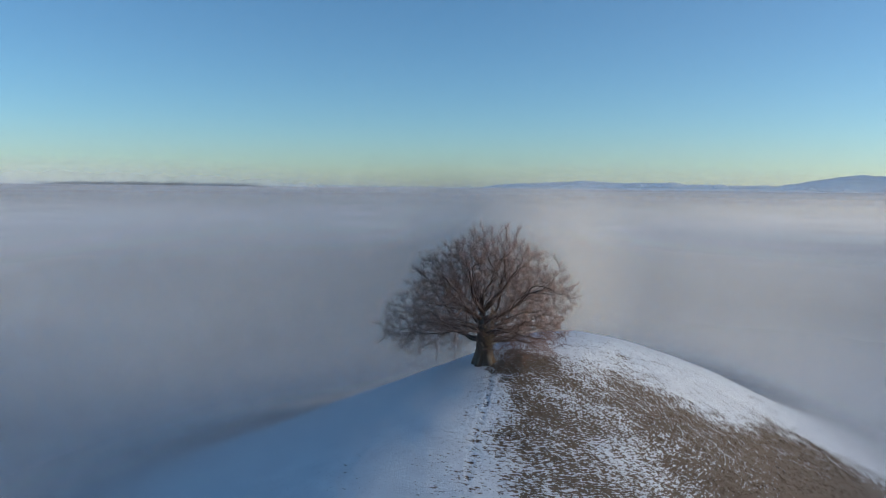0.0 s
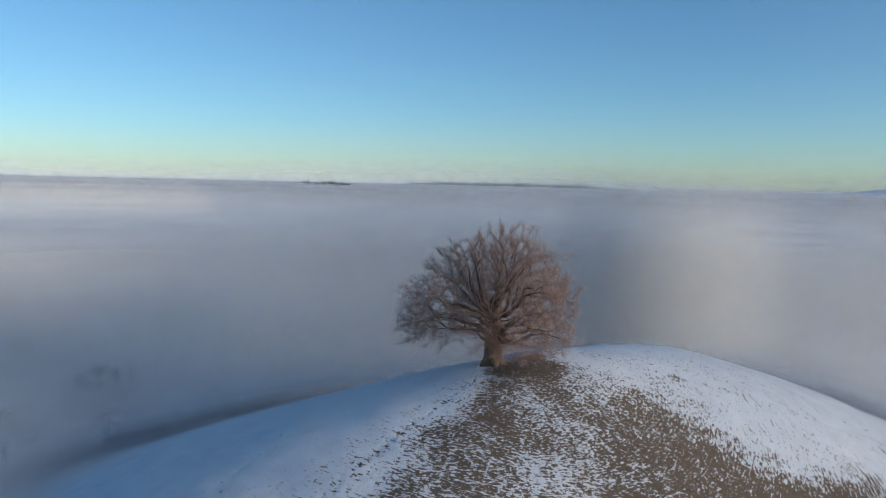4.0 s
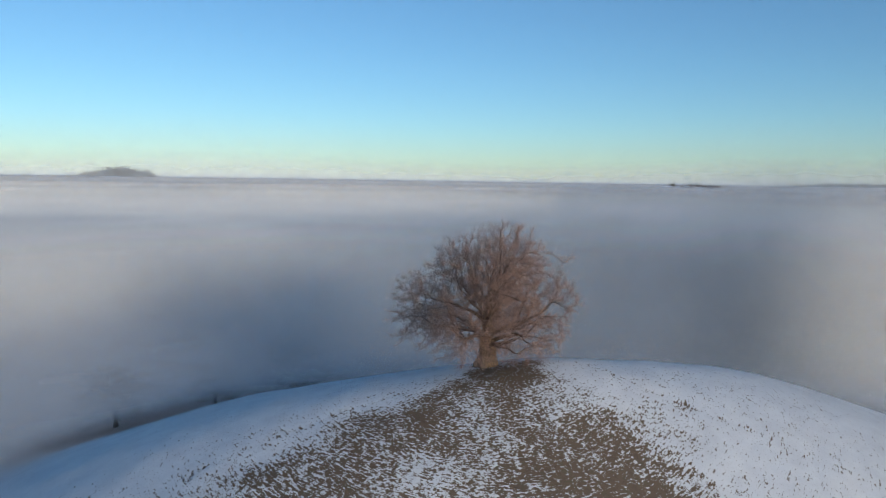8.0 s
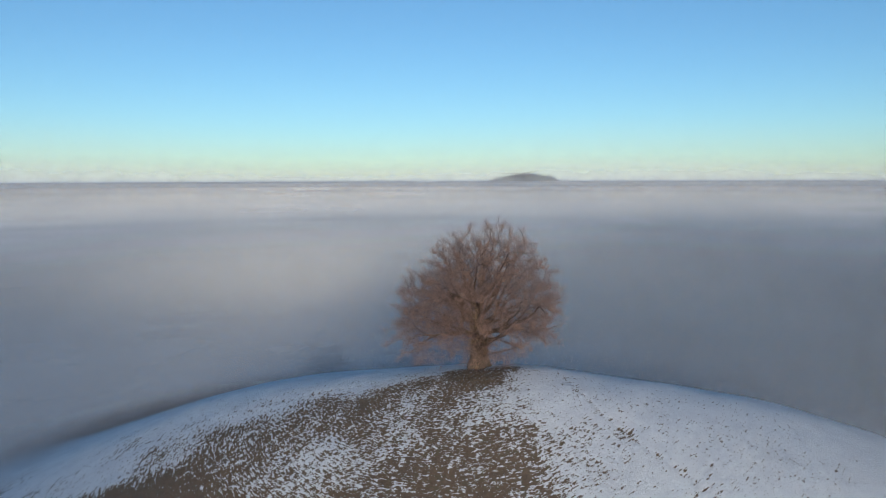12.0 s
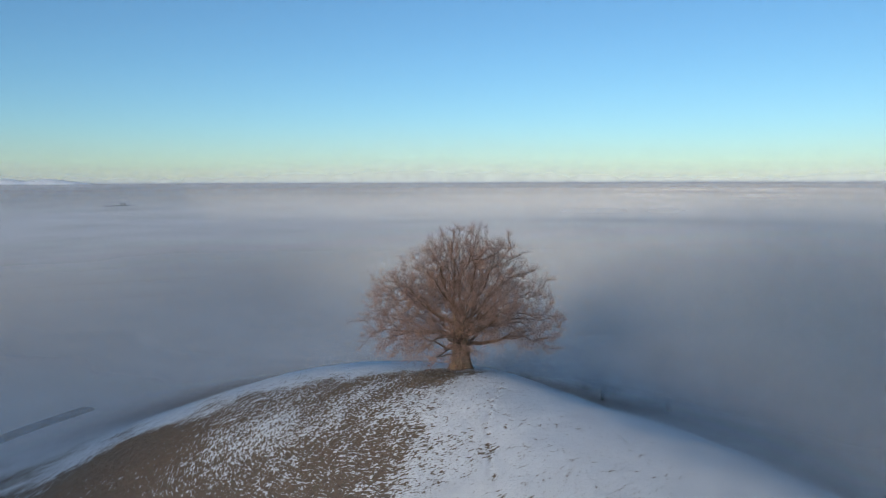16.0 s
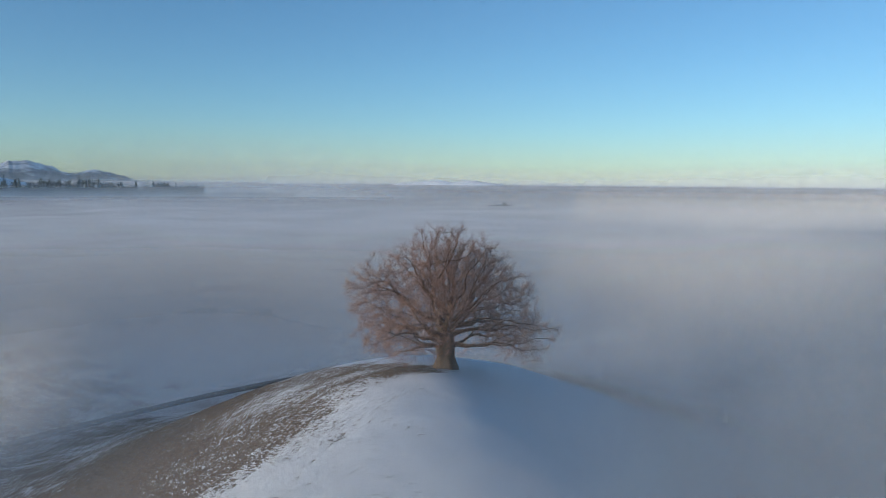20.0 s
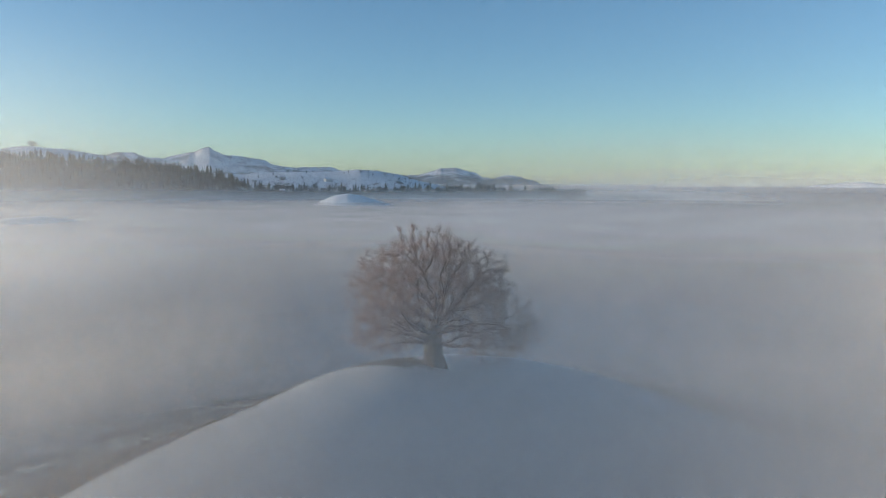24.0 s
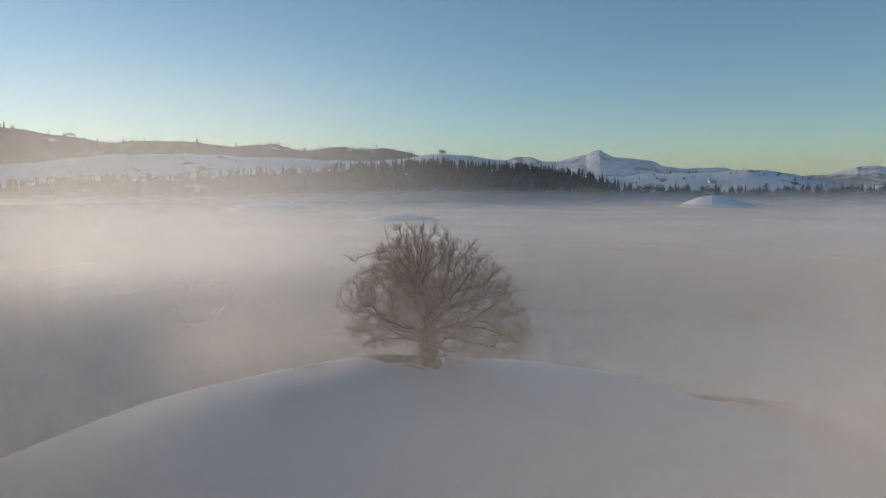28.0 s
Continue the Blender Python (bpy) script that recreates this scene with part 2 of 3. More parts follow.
def build_ground():
    radii = np.r_[0.02, np.arange(0.3, 62, 0.27), grow_radii(62, 4950, 90)]
    x, y, faces = polar_points(radii, 800)
    r = np.hypot(x, y)
    bare = bare_patches(x, y)
    grain = fbm(x + 0.35 * y, 0.9 * y, 0.6, 3, 1)
    snow_depth = (grain - 0.5) * 0.9 + 0.95 - 1.42 * bare
    near = 1 - smooth(50, 90, r)
    dent = np.zeros_like(r)
    for p in footprints():
        dent = np.maximum(dent, 1 - smooth(0.08, 0.32, np.hypot(x - p[0], y - p[1])))
    snow_depth = snow_depth - 0.6 * dent
    z = hill(x, y) + near * (0.16 * (grain - 0.5) * np.clip(bare * 1.5, 0.12, 1) + 0.9 * (fbm(x, y, 14, 3, 3) - 0.5) - 0.1 * dent)
    z = z + smooth(150, 700, r) * (5 * (fbm(x, y, 300, 4, 4) - 0.5) - 3)
    ob = mesh_object("ground", np.stack([x, y, z], -1), faces, MEADOW)
    set_attribute(ob, "snow_depth", snow_depth)
    set_attribute(ob, "along", np.arctan2(y, x) * 20)
    set_attribute(ob, "outward", r * 2.4)
    tagged(ob, "snow-dusted grass hill with bare brown patches", "ground", kind="structure")


build_ground()


def build_grass():
    """Dry blades standing in tussocks where the snow has gone."""
    rng = np.random.default_rng(17)
    a, r = np.radians(rng.uniform(-112, 40, 9000)), 52 * np.sqrt(rng.random(9000))
    x, y = r * np.cos(a), r * np.sin(a)
    keep = bare_patches(x, y) > 0.45 + 0.4 * rng.random(len(x))
    keep &= r > 2.2
    x, y = np.repeat(x[keep], 9), np.repeat(y[keep], 9)
    x, y = x + rng.normal(size=len(x)) * 0.13, y + rng.normal(size=len(x)) * 0.13
    root = np.column_stack([x, y, hill(x, y) + 0.9 * (fbm(x, y, 14, 3, 3) - 0.5) - 0.06])
    way = rng.normal(size=root.shape) * 0.6 + (0, 0, 0.8)
    way /= np.linalg.norm(way, axis=1)[:, None]
    side = np.cross(way, rng.normal(size=root.shape))
    side /= np.linalg.norm(side, axis=1)[:, None]
    other = np.cross(way, side)
    wide, tall = 0.022, rng.uniform(0.14, 0.34, len(root))
    ring = [root + wide * (math.cos(t) * side + math.sin(t) * other) for t in (0, 2.1, 4.2)]
    verts = np.stack([*ring, root + way * tall[:, None]], 1).reshape(-1, 3)
    k = np.arange(len(root))[:, None, None] * 4
    faces = (k + np.array([[0, 1, 3], [1, 2, 3], [2, 0, 3]])).reshape(-1, 3)
    tagged(mesh_object("dry_grass", verts, faces, DRY_GRASS, None, False), "dry brown grass tussocks poking through the snow", "grass", kind="stuff")


build_grass()

# ---- fog ----


def fog_top(x, y):
    """Height of the fog sea round the hill."""
    r = np.hypot(x, y)
    sea = -7.0 - 11.0 * np.exp(-((np.hypot(x - 25, y + 35) / 62) ** 2)) + 7 * smooth(80, 500, r) * (fbm(x, y, 160, 4, 11) - 0.5)
    return sea + 4 * np.exp(-((np.hypot(x + 30, y - 5) / 26) ** 2))


def fog_sheet(name, x, y, z, faces, depth, label, material=FOG):
    ob = mesh_object(name, np.stack([x, y, z], -1), faces, material)
    # the haze is painted per vertex, as opacity of the sheet
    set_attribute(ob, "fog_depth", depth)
    return tagged(ob, label, "fog", "fog", "structure")


def build_fog():
    radii = np.r_[0.5, np.arange(2, 110, 1.6), grow_radii(110, 4900, 60)]
    x, y, faces = polar_points(radii, 300)
    r = np.hypot(x, y)
    top, floor, land = fog_top(x, y), -36.0, hill(x, y)
    shares = (1.0, 0.93, 0.85, 0.75, 0.62, 0.45, 0.25)
    thick = 0.04 * (1 + 6 * smooth(140, 450, r)) * (1 + 0.5 * smooth(15, 65, -x))
    for n, share in enumerate(shares):
        z = floor + (top - floor) * share
        under = floor + (top - floor) * (shares[n + 1] if n + 1 < len(shares) else 0.0)
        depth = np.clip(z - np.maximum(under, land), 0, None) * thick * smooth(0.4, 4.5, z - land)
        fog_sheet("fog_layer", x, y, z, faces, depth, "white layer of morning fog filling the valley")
    # the haze that rises towards the horizon
    x, y, faces = polar_points(grow_radii(380, 4900, 48), 200)
    r = np.hypot(x, y)
    for high, dense in ((5, 0.4), (9, 0.4), (13, 0.4), (17, 0.4), (20, 0.4), (23, 0.3)):
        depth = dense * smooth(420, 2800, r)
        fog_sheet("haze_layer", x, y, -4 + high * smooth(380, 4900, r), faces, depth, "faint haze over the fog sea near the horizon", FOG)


def build_fog_bank():
    """Fog drifting up the far side of the hill: upright veils, one behind the other, thinning out upwards and at their ends."""
    az, up = np.radians(np.arange(8, 216, 2.0)), np.linspace(-34, 40, 60)
    for n, r in enumerate((50, 55, 60, 65, 70, 75)):
        a, z = np.meshgrid(az, up, indexing="ij")
        rr = r + 2.5 * np.sin(3 * a) + 0.04 * z
        x, y = rr * np.cos(a), rr * np.sin(a)
        d = np.degrees(a)
        crest = np.interp(d, [8, 30, 60, 95, 108, 120, 135, 155, 216], [8, 12, 14, 15, 15, 16, 17, 15, 8]) + 5 * (fbm(d * 0.9 + 40 * n, z, 16, 3, 30 + n) - 0.5)
        dense = np.interp(d, [8, 22, 45, 70, 95, 120, 150, 185, 216], [0, 0.03, 0.07, 0.1, 0.15, 0.18, 0.16, 0.06, 0])
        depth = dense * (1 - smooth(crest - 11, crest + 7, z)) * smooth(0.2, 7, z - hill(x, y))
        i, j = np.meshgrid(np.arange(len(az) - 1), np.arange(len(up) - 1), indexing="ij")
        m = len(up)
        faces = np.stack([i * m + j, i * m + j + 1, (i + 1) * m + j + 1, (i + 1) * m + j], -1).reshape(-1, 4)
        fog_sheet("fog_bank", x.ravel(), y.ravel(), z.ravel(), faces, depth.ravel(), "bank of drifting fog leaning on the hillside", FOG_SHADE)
    # a bank added on the sunny side to give the fog its glow, lit from behind
    az, high = np.radians(np.arange(150, 510.5, 1.5)), np.linspace(-34, 170, 60)
    for r in (140, 160, 180, 200, 220):
        a, z = np.meshgrid(az, high, indexing="ij")
        x, y = r * np.cos(a), r * np.sin(a)
        d = np.degrees(a)
        low = 0.16 * (1 - smooth(-16, 24, z)) + 0.12 * (1 - smooth(10, 80, z))
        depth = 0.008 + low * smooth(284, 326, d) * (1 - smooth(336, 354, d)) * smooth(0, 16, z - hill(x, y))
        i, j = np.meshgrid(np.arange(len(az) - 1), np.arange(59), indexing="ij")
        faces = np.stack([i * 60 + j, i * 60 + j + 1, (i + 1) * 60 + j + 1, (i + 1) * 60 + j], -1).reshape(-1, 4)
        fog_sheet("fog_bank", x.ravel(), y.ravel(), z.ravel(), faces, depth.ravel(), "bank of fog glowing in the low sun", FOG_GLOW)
    # the air's own haze, ever thicker towards the far hills
    for r, low, top, dense, a0, a1 in ((1130, -6, 20, 0.9, 236, 352), (1180, -6, 60, 0.2, 236, 352), (1950, -6, 150, 0.1, 236, 352), (2700, -6, 240, 0.15, 225, 360), (3150, -6, 120, 0.45, 92, 262), (3700, -10, 46, 0.6, 0, 360), (3750, 0, 140, 0.3, 0, 250), (3800, 0, 330, 0.2, 0, 360)):
        az, high = np.radians(np.linspace(a0, a1, 121)), np.linspace(-30, top, 30)
        a, z = np.meshgrid(az, high, indexing="ij")
        d = np.degrees(a)
        ends = 1 if a1 - a0 == 360 else smooth(a0, a0 + 16, d) * (1 - smooth(a1 - 16, a1, d))
        depth = dense * ends * (1 - smooth(low, top, z + 0.12 * top * np.sin(d / 7) * smooth(0, 9, z)))
        i, j = np.meshgrid(np.arange(120), np.arange(29), indexing="ij")
        faces = np.stack([i * 30 + j, i * 30 + j + 1, (i + 1) * 30 + j + 1, (i + 1) * 30 + j], -1).reshape(-1, 4)
        fog_sheet("haze_layer", (r * np.cos(a)).ravel(), (r * np.sin(a)).ravel(), z.ravel(), faces, depth.ravel(), "haze in front of the far hills", FOG_VEIL)
    # sheets added to brighten the fog, normals fixed towards the low sun: beyond the hill, on the sun's far flank, and
    # a thin drift before the slope
    for r, a0, a1, rim, crest, dense in ((105, 150, 236, 34, 3, 0.07), (114, 150, 236, 34, 5, 0.08), (124, 150, 236, 34, 7, 0.08), (133, 150, 236, 34, 8, 0.09), (150, 150, 236, 34, 9, 0.09), (170, 150, 236, 34, 11, 0.09), (74, 288, 350, 20, -2, 0.16), (80, 288, 350, 20, -2, 0.18), (86, 288, 350, 20, -2, 0.18), (52.5, 54, 114, 24, 12, 0.2), (57.5, 56, 115, 24, 15, 0.22), (62.5, 58, 116, 24, 18, 0.24), (67.5, 60, 117, 24, 21, 0.24), (72.5, 62, 117, 24, 23, 0.24)):
        az, high = np.radians(np.linspace(a0, a1, 91)), np.linspace(-32, 34, 45)
        a, z = np.meshgrid(az, high, indexing="ij")
        d = np.degrees(a)
        rr = r + (2.5 * np.sin(3 * a) + 0.04 * z) * (r < 100)
        x, y = rr * np.cos(a), rr * np.sin(a)
        top = crest + 9 * (fbm(d + r, z * 0.4, 12, 3, 57) - 0.5)
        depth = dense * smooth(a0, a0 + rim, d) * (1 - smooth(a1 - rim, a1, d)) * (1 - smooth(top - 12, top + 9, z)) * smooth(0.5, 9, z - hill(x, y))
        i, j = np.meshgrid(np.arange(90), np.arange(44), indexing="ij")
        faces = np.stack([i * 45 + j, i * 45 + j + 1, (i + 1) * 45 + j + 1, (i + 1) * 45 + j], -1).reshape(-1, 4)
        fog_sheet("fog_glow_sheet", x.ravel(), y.ravel(), z.ravel(), faces, depth.ravel(), "pale fog drift added for the glow of the low sun", FOG_LIT)
    # shallow fog crests, one behind the other, added to brighten the fog sea, denser at the brighter azimuths
    for r in (420, 640, 960, 1500, 2300):
        az, high = np.radians(np.linspace(18, 268, 161)), np.linspace(-12, 27, 30)
        a, z = np.meshgrid(az, high, indexing="ij")
        d = np.degrees(a)
        crest = 8 + 6 * (fbm(d + r, z * 0, 9, 3, 51) - 0.5)
        dense = np.interp(d, [18, 40, 75, 98, 125, 150, 185, 210, 240, 268], [0, 0.3, 0.2, 0.05, 0.05, 0.2, 0.34, 0.26, 0.06, 0])
        depth = dense * smooth(-9, 4, z) * (1 - smooth(crest - 10, crest + 7, z))
        i, j = np.meshgrid(np.arange(160), np.arange(29), indexing="ij")
        faces = np.stack([i * 30 + j, i * 30 + j + 1, (i + 1) * 30 + j + 1, (i + 1) * 30 + j], -1).reshape(-1, 4)
        fog_sheet("haze_layer", (r * np.cos(a)).ravel(), (r * np.sin(a)).ravel(), z.ravel(), faces, depth.ravel(), "low fog crest added to brighten the fog sea", FOG_LIT)
    # the wisp that hangs in the lee of the tree, leaning back
    for n in range(5):
        u, z = np.meshgrid(np.linspace(-50, 6, 50), np.linspace(-24, 14, 36), indexing="ij")
        x, y = u, -12 - 3.0 * n + 0.9 * z - 0.1 * u
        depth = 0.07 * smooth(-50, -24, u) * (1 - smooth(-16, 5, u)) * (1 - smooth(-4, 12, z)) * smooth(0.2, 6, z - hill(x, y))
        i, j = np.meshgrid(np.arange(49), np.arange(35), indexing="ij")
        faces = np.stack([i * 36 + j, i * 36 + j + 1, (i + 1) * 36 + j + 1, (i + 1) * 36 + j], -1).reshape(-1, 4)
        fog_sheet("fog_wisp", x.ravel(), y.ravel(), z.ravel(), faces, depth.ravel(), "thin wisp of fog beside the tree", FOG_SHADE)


build_fog_bank()
build_fog()

# ---- distance ----


def ridge(name, material, profile, far, depth, rough, seed, label, step=0.25, jag=0.0):
    """A hill or range on the horizon: (azimuth, elevation) along its crest, seen from the hilltop at that distance."""
    az0, az1 = profile[0][0], profile[-1][0]
    az = np.arange(az0, az1 + step / 2, step)
    top = np.interp(az, [p[0] for p in profile], [p[1] for p in profile])
    top = top + jag * (fbm(az, az * 0 + seed, 1.6, 4, seed) - 0.5) * smooth(-0.5, 0.8, top)
    w = np.linspace(-1, 1, 41)
    a, v = np.meshgrid(np.radians(az), w, indexing="ij")
    r = far + v * depth
    x, y = r * np.cos(a), r * np.sin(a)
    high = 22.5 + far * np.tan(np.radians(top)) + 30
    n = fbm(x, y, rough * 8, 5, seed) - 0.5
    z = -30 + (high[:, None] + rough * n * np.clip(high[:, None] / 60, 0, 1)) * (1 - np.abs(v) ** 1.6)
    i, j = np.meshgrid(np.arange(len(az) - 1), np.arange(len(w) - 1), indexing="ij")
    m = len(w)
    faces = np.stack([i * m + j, i * m + j + 1, (i + 1) * m + j + 1, (i + 1) * m + j], -1).reshape(-1, 4)
    ob = mesh_object(name, np.stack([x, y, z], -1).reshape(-1, 3), faces, material)
    return tagged(ob, label, "mountain" if "mountain" in name else "hill", kind="structure")


ridge("mountain_range", ALP, [(258, -0.6), (261.7, 0.3), (263.5, 0.75), (265.5, 0.7), (267.4, 1.3), (268.6, 1.2), (270.5, 0.5), (272.5, 0.5), (275, 0.8), (278, 1.35), (280, 1.5), (282, 1.8), (284.5, 2.2), (286, 2.65), (287.6, 2.1), (290.3, 1.5), (291.5, 1.8), (292.5, 1.75), (295, 1.4), (300, 1.6), (310, 0.5)], 4400, 420, 90, 21, "snowy alpine peaks catching the low sun on the horizon", 0.1, 0.9)
ridge("hill_wooded", WOODS, [(296, -0.5), (298.5, 1.8), (300, 2.4), (302.6, 3.0), (304, 2.9), (306, 3.1), (308.5, 2.8), (310.8, 3.25), (314, 2.9), (318, 3.3), (323, 3.4), (328, 3.85), (340, 4.4), (352, 3.0), (362, 0.0)], 3000, 420, 35, 22, "dark wooded hills with snowy clearings", 0.25, 0.15)
ridge("hill_snowfields", FIELDS, [(264, -1.2), (268, -0.3), (272, 0.6), (275, 1.0), (280, 0.9), (284, 0.6), (288, 0.9), (292, 1.5), (296, 2.2), (298.2, 2.45), (301, 2.1), (306, 1.9), (314, 2.3), (322, 2.4), (330, 1.6), (345, -0.5)], 2300, 380, 22, 23, "snow-covered farmland hills with hedges and copses")
ridge("hill_island", WOODS, [(168.9, -0.8), (169.3, -0.05), (169.8, 0.16), (170.5, 0.2), (171.2, 0.36), (171.9, 0.28), (172.8, 0.22), (173.8, 0.02), (175.3, -0.3), (176.5, -0.9)], 3300, 100, 10, 24, "wooded hilltop rising out of the fog")
ridge("hill_low_woods", WOODS, [(104, -0.8), (108, -0.12), (114, 0.0), (120, 0.0), (124, -0.3), (126, -0.9)], 3400, 110, 8, 25, "low dark hilltop in the fog")
ridge("mountain_haze", SNOW, [(55, 0.2), (60, 0.9), (63.9, 1.15), (66, 0.8), (69, 0.25), (72, 0.2), (76, 0.43), (80, 0.3), (83, 0.44), (90, 0.1), (94, -0.6)], 4600, 160, 30, 26, "pale hazy hills near the sunlit horizon")

ridge("hill_forest", WOODS, [(246, -1.4), (252, -1.0), (258, -0.95), (266, -0.75), (275, -0.8), (283, -0.6), (287, 0.2), (291, 0.8), (295, 1.15), (299, 1.45), (303, 1.3), (310, 0.9), (318, 0.6), (328, 0.2), (338, -1.2)], 1300, 130, 12, 27, "dark forested slope above the fog")
ridge("hill_knoll", SNOW, [(271, -2.2), (273.5, -1.55), (275, -1.05), (276.3, -0.84), (277.4, -1.0), (278.6, -1.5), (280, -2.2)], 950, 55, 2, 28, "small rounded snowy knoll lit by the sun")
ridge("hill_knoll", SNOW, [(308.5, -2.2), (310.2, -1.4), (311.7, -0.98), (313, -1.15), (316, -1.8), (318, -2.4)], 900, 55, 2, 29, "small rounded snowy knoll lit by the sun")
ridge("hill_bank", SNOW, [(296.5, -3.5), (299.2, -2.75), (301.2, -2.5), (303.5, -2.7), (307, -3.5)], 560, 45, 4, 31, "smooth snowbank breaking through the fog")
ridge("hill_wood_island", SNOW, [(125.6, -0.9), (127, -0.42), (128.5, -0.36), (130.5, -0.3), (132, -0.5), (133, -0.9)], 2500, 60, 2, 32, "snowy strip of land with a wood in the fog")

ridge("hill_copse_island", WOODS, [(230.6, -2.6), (232.2, -1.9), (233, -1.8), (234.2, -1.9), (235.6, -2.6)], 900, 26, 2, 33, "small wooded rise in the fog")
ridge("cloud_bank", SNOW, [(231, -0.7), (233.5, -0.2), (235.4, 0.1), (236.4, 0.16), (237.4, 0.0), (238.4, 0.14), (239.2, 0.1), (241.3, -0.1), (244.5, -0.7)], 3080, 60, 8, 34, "bank of cloud rising from the fog sea", 0.12, 0.25)


def build_road():
    line = np.array([(100, -66), (78, -80), (58, -91), (40, -99.5), (20, -106), (0, -112), (-20, -116), (-36, -117)], float)
    t = np.linspace(0, len(line) - 1, 120)
    c = np.stack([np.interp(t, np.arange(len(line)), line[:, k]) for k in (0, 1)], -1)
    for _ in range(12):
        c[1:-1] = 0.5 * c[1:-1] + 0.25 * (c[:-2] + c[2:])
    d = np.gradient(c, axis=0)
    d /= np.linalg.norm(d, axis=1)[:, None]
    side = np.stack([-d[:, 1], d[:, 0]], -1)
    rows = [c + side * w for w in (-2.1, -1.9, 0, 1.9, 2.1)]
    lift = (-0.3, 0.5, 0.6, 0.5, -0.3)
    verts = np.stack([np.column_stack([p, hill(p[:, 0], p[:, 1]) + h]) for p, h in zip(rows, lift)], 1).reshape(-1, 3)
    i, j = np.meshgrid(np.arange(len(c) - 1), np.arange(4), indexing="ij")
    faces = np.stack([i * 5 + j, (i + 1) * 5 + j, (i + 1) * 5 + j + 1, i * 5 + j + 1], -1).reshape(-1, 4)
    tagged(mesh_object("road", verts, faces, leafy("wet_asphalt", (0.035, 0.037, 0.04), (0.06, 0.06, 0.062), 0.8)), "dark cleared road through the snowy valley", "road", kind="structure")


build_road()

# ---- trees ----


def unit(v):
    return v / (np.linalg.norm(v, axis=1)[:, None] + 1e-9)


def curve(a, b, rise, rng, pace=0.45, sway=0.3):
    """A crooked line from a to b that first rises or spreads, then bends over."""
    far = np.linalg.norm(b - a)
    out = (b - a) * (0.45, 0.45, 0)
    mid = a + out + (0, 0, rise * far)
    n = max(4, int(far / pace))
    t = np.linspace(0, 1, n + 1)[:, None]
    line = (1 - t) ** 2 * a + 2 * t * (1 - t) * mid + t**2 * b
    drift = np.cumsum(rng.normal(size=(n + 1, 3)), axis=0)
    drift = drift - drift[0] - (drift[-1] - drift[0]) * t
    return (line + sway * drift * (far / 9) * 0.55)[1:]


def skeleton(lobes, leader, seed, limbs, forks):
    """The heavy limbs: nodes, parents and least radii, starting with the leader's own points."""
    rng = np.random.default_rng(seed)
    nodes, parent, least = [np.array(p, float) for p in leader], [k - 1 for k in range(len(leader))], [0.0] * len(leader)
    heights = np.array([p[2] for p in leader])

    def grow(start, line, thick, thin):
        ids = []
        for k, p in enumerate(line):
            nodes.append(p), parent.append(start if k == 0 else len(nodes) - 2)
            least.append(thick + (thin - thick) * (k / len(line)) ** 0.7)
            ids.append(len(nodes) - 1)
        return ids

    for lx, ly, lz, ra, rb, rc in lobes:
        centre, radii = np.array((lx, ly, lz)), np.array((ra, rb, rc))
        for n in range(limbs):
            way = rng.normal(size=3) * 0.5 + unit((centre * (1, 1, 0.0))[None])[0] * 0.75 + (0, 0, 0.75 if lz > 9 else -0.1)
            goal = centre + radii * unit(way[None])[0] * rng.uniform(0.4, 0.65)
            foot = np.clip(0.3 * goal[2] + rng.uniform(0.9, 3.0), 2.4, leader[-1][2])
            start = int(np.abs(heights - foot).argmin())
            thick = rng.uniform(0.2, 0.36)
            ids = grow(start, curve(nodes[start], goal, 0.3 if lz > 9 else 0.24, rng), thick, 0.03)
            for share in np.linspace(0.28, 0.85, forks) + rng.uniform(-0.06, 0.06, forks):
                at = ids[min(len(ids) - 1, int(share * len(ids)))]
                way = unit(rng.normal(size=(1, 3)))[0]
                end = centre + radii * way * rng.uniform(0.4, 0.72)
                grow(at, curve(nodes[at], end, rng.uniform(0.0, 0.3), rng, 0.45, 0.35), least[at] * 0.7, 0.016)
    return nodes, parent, least


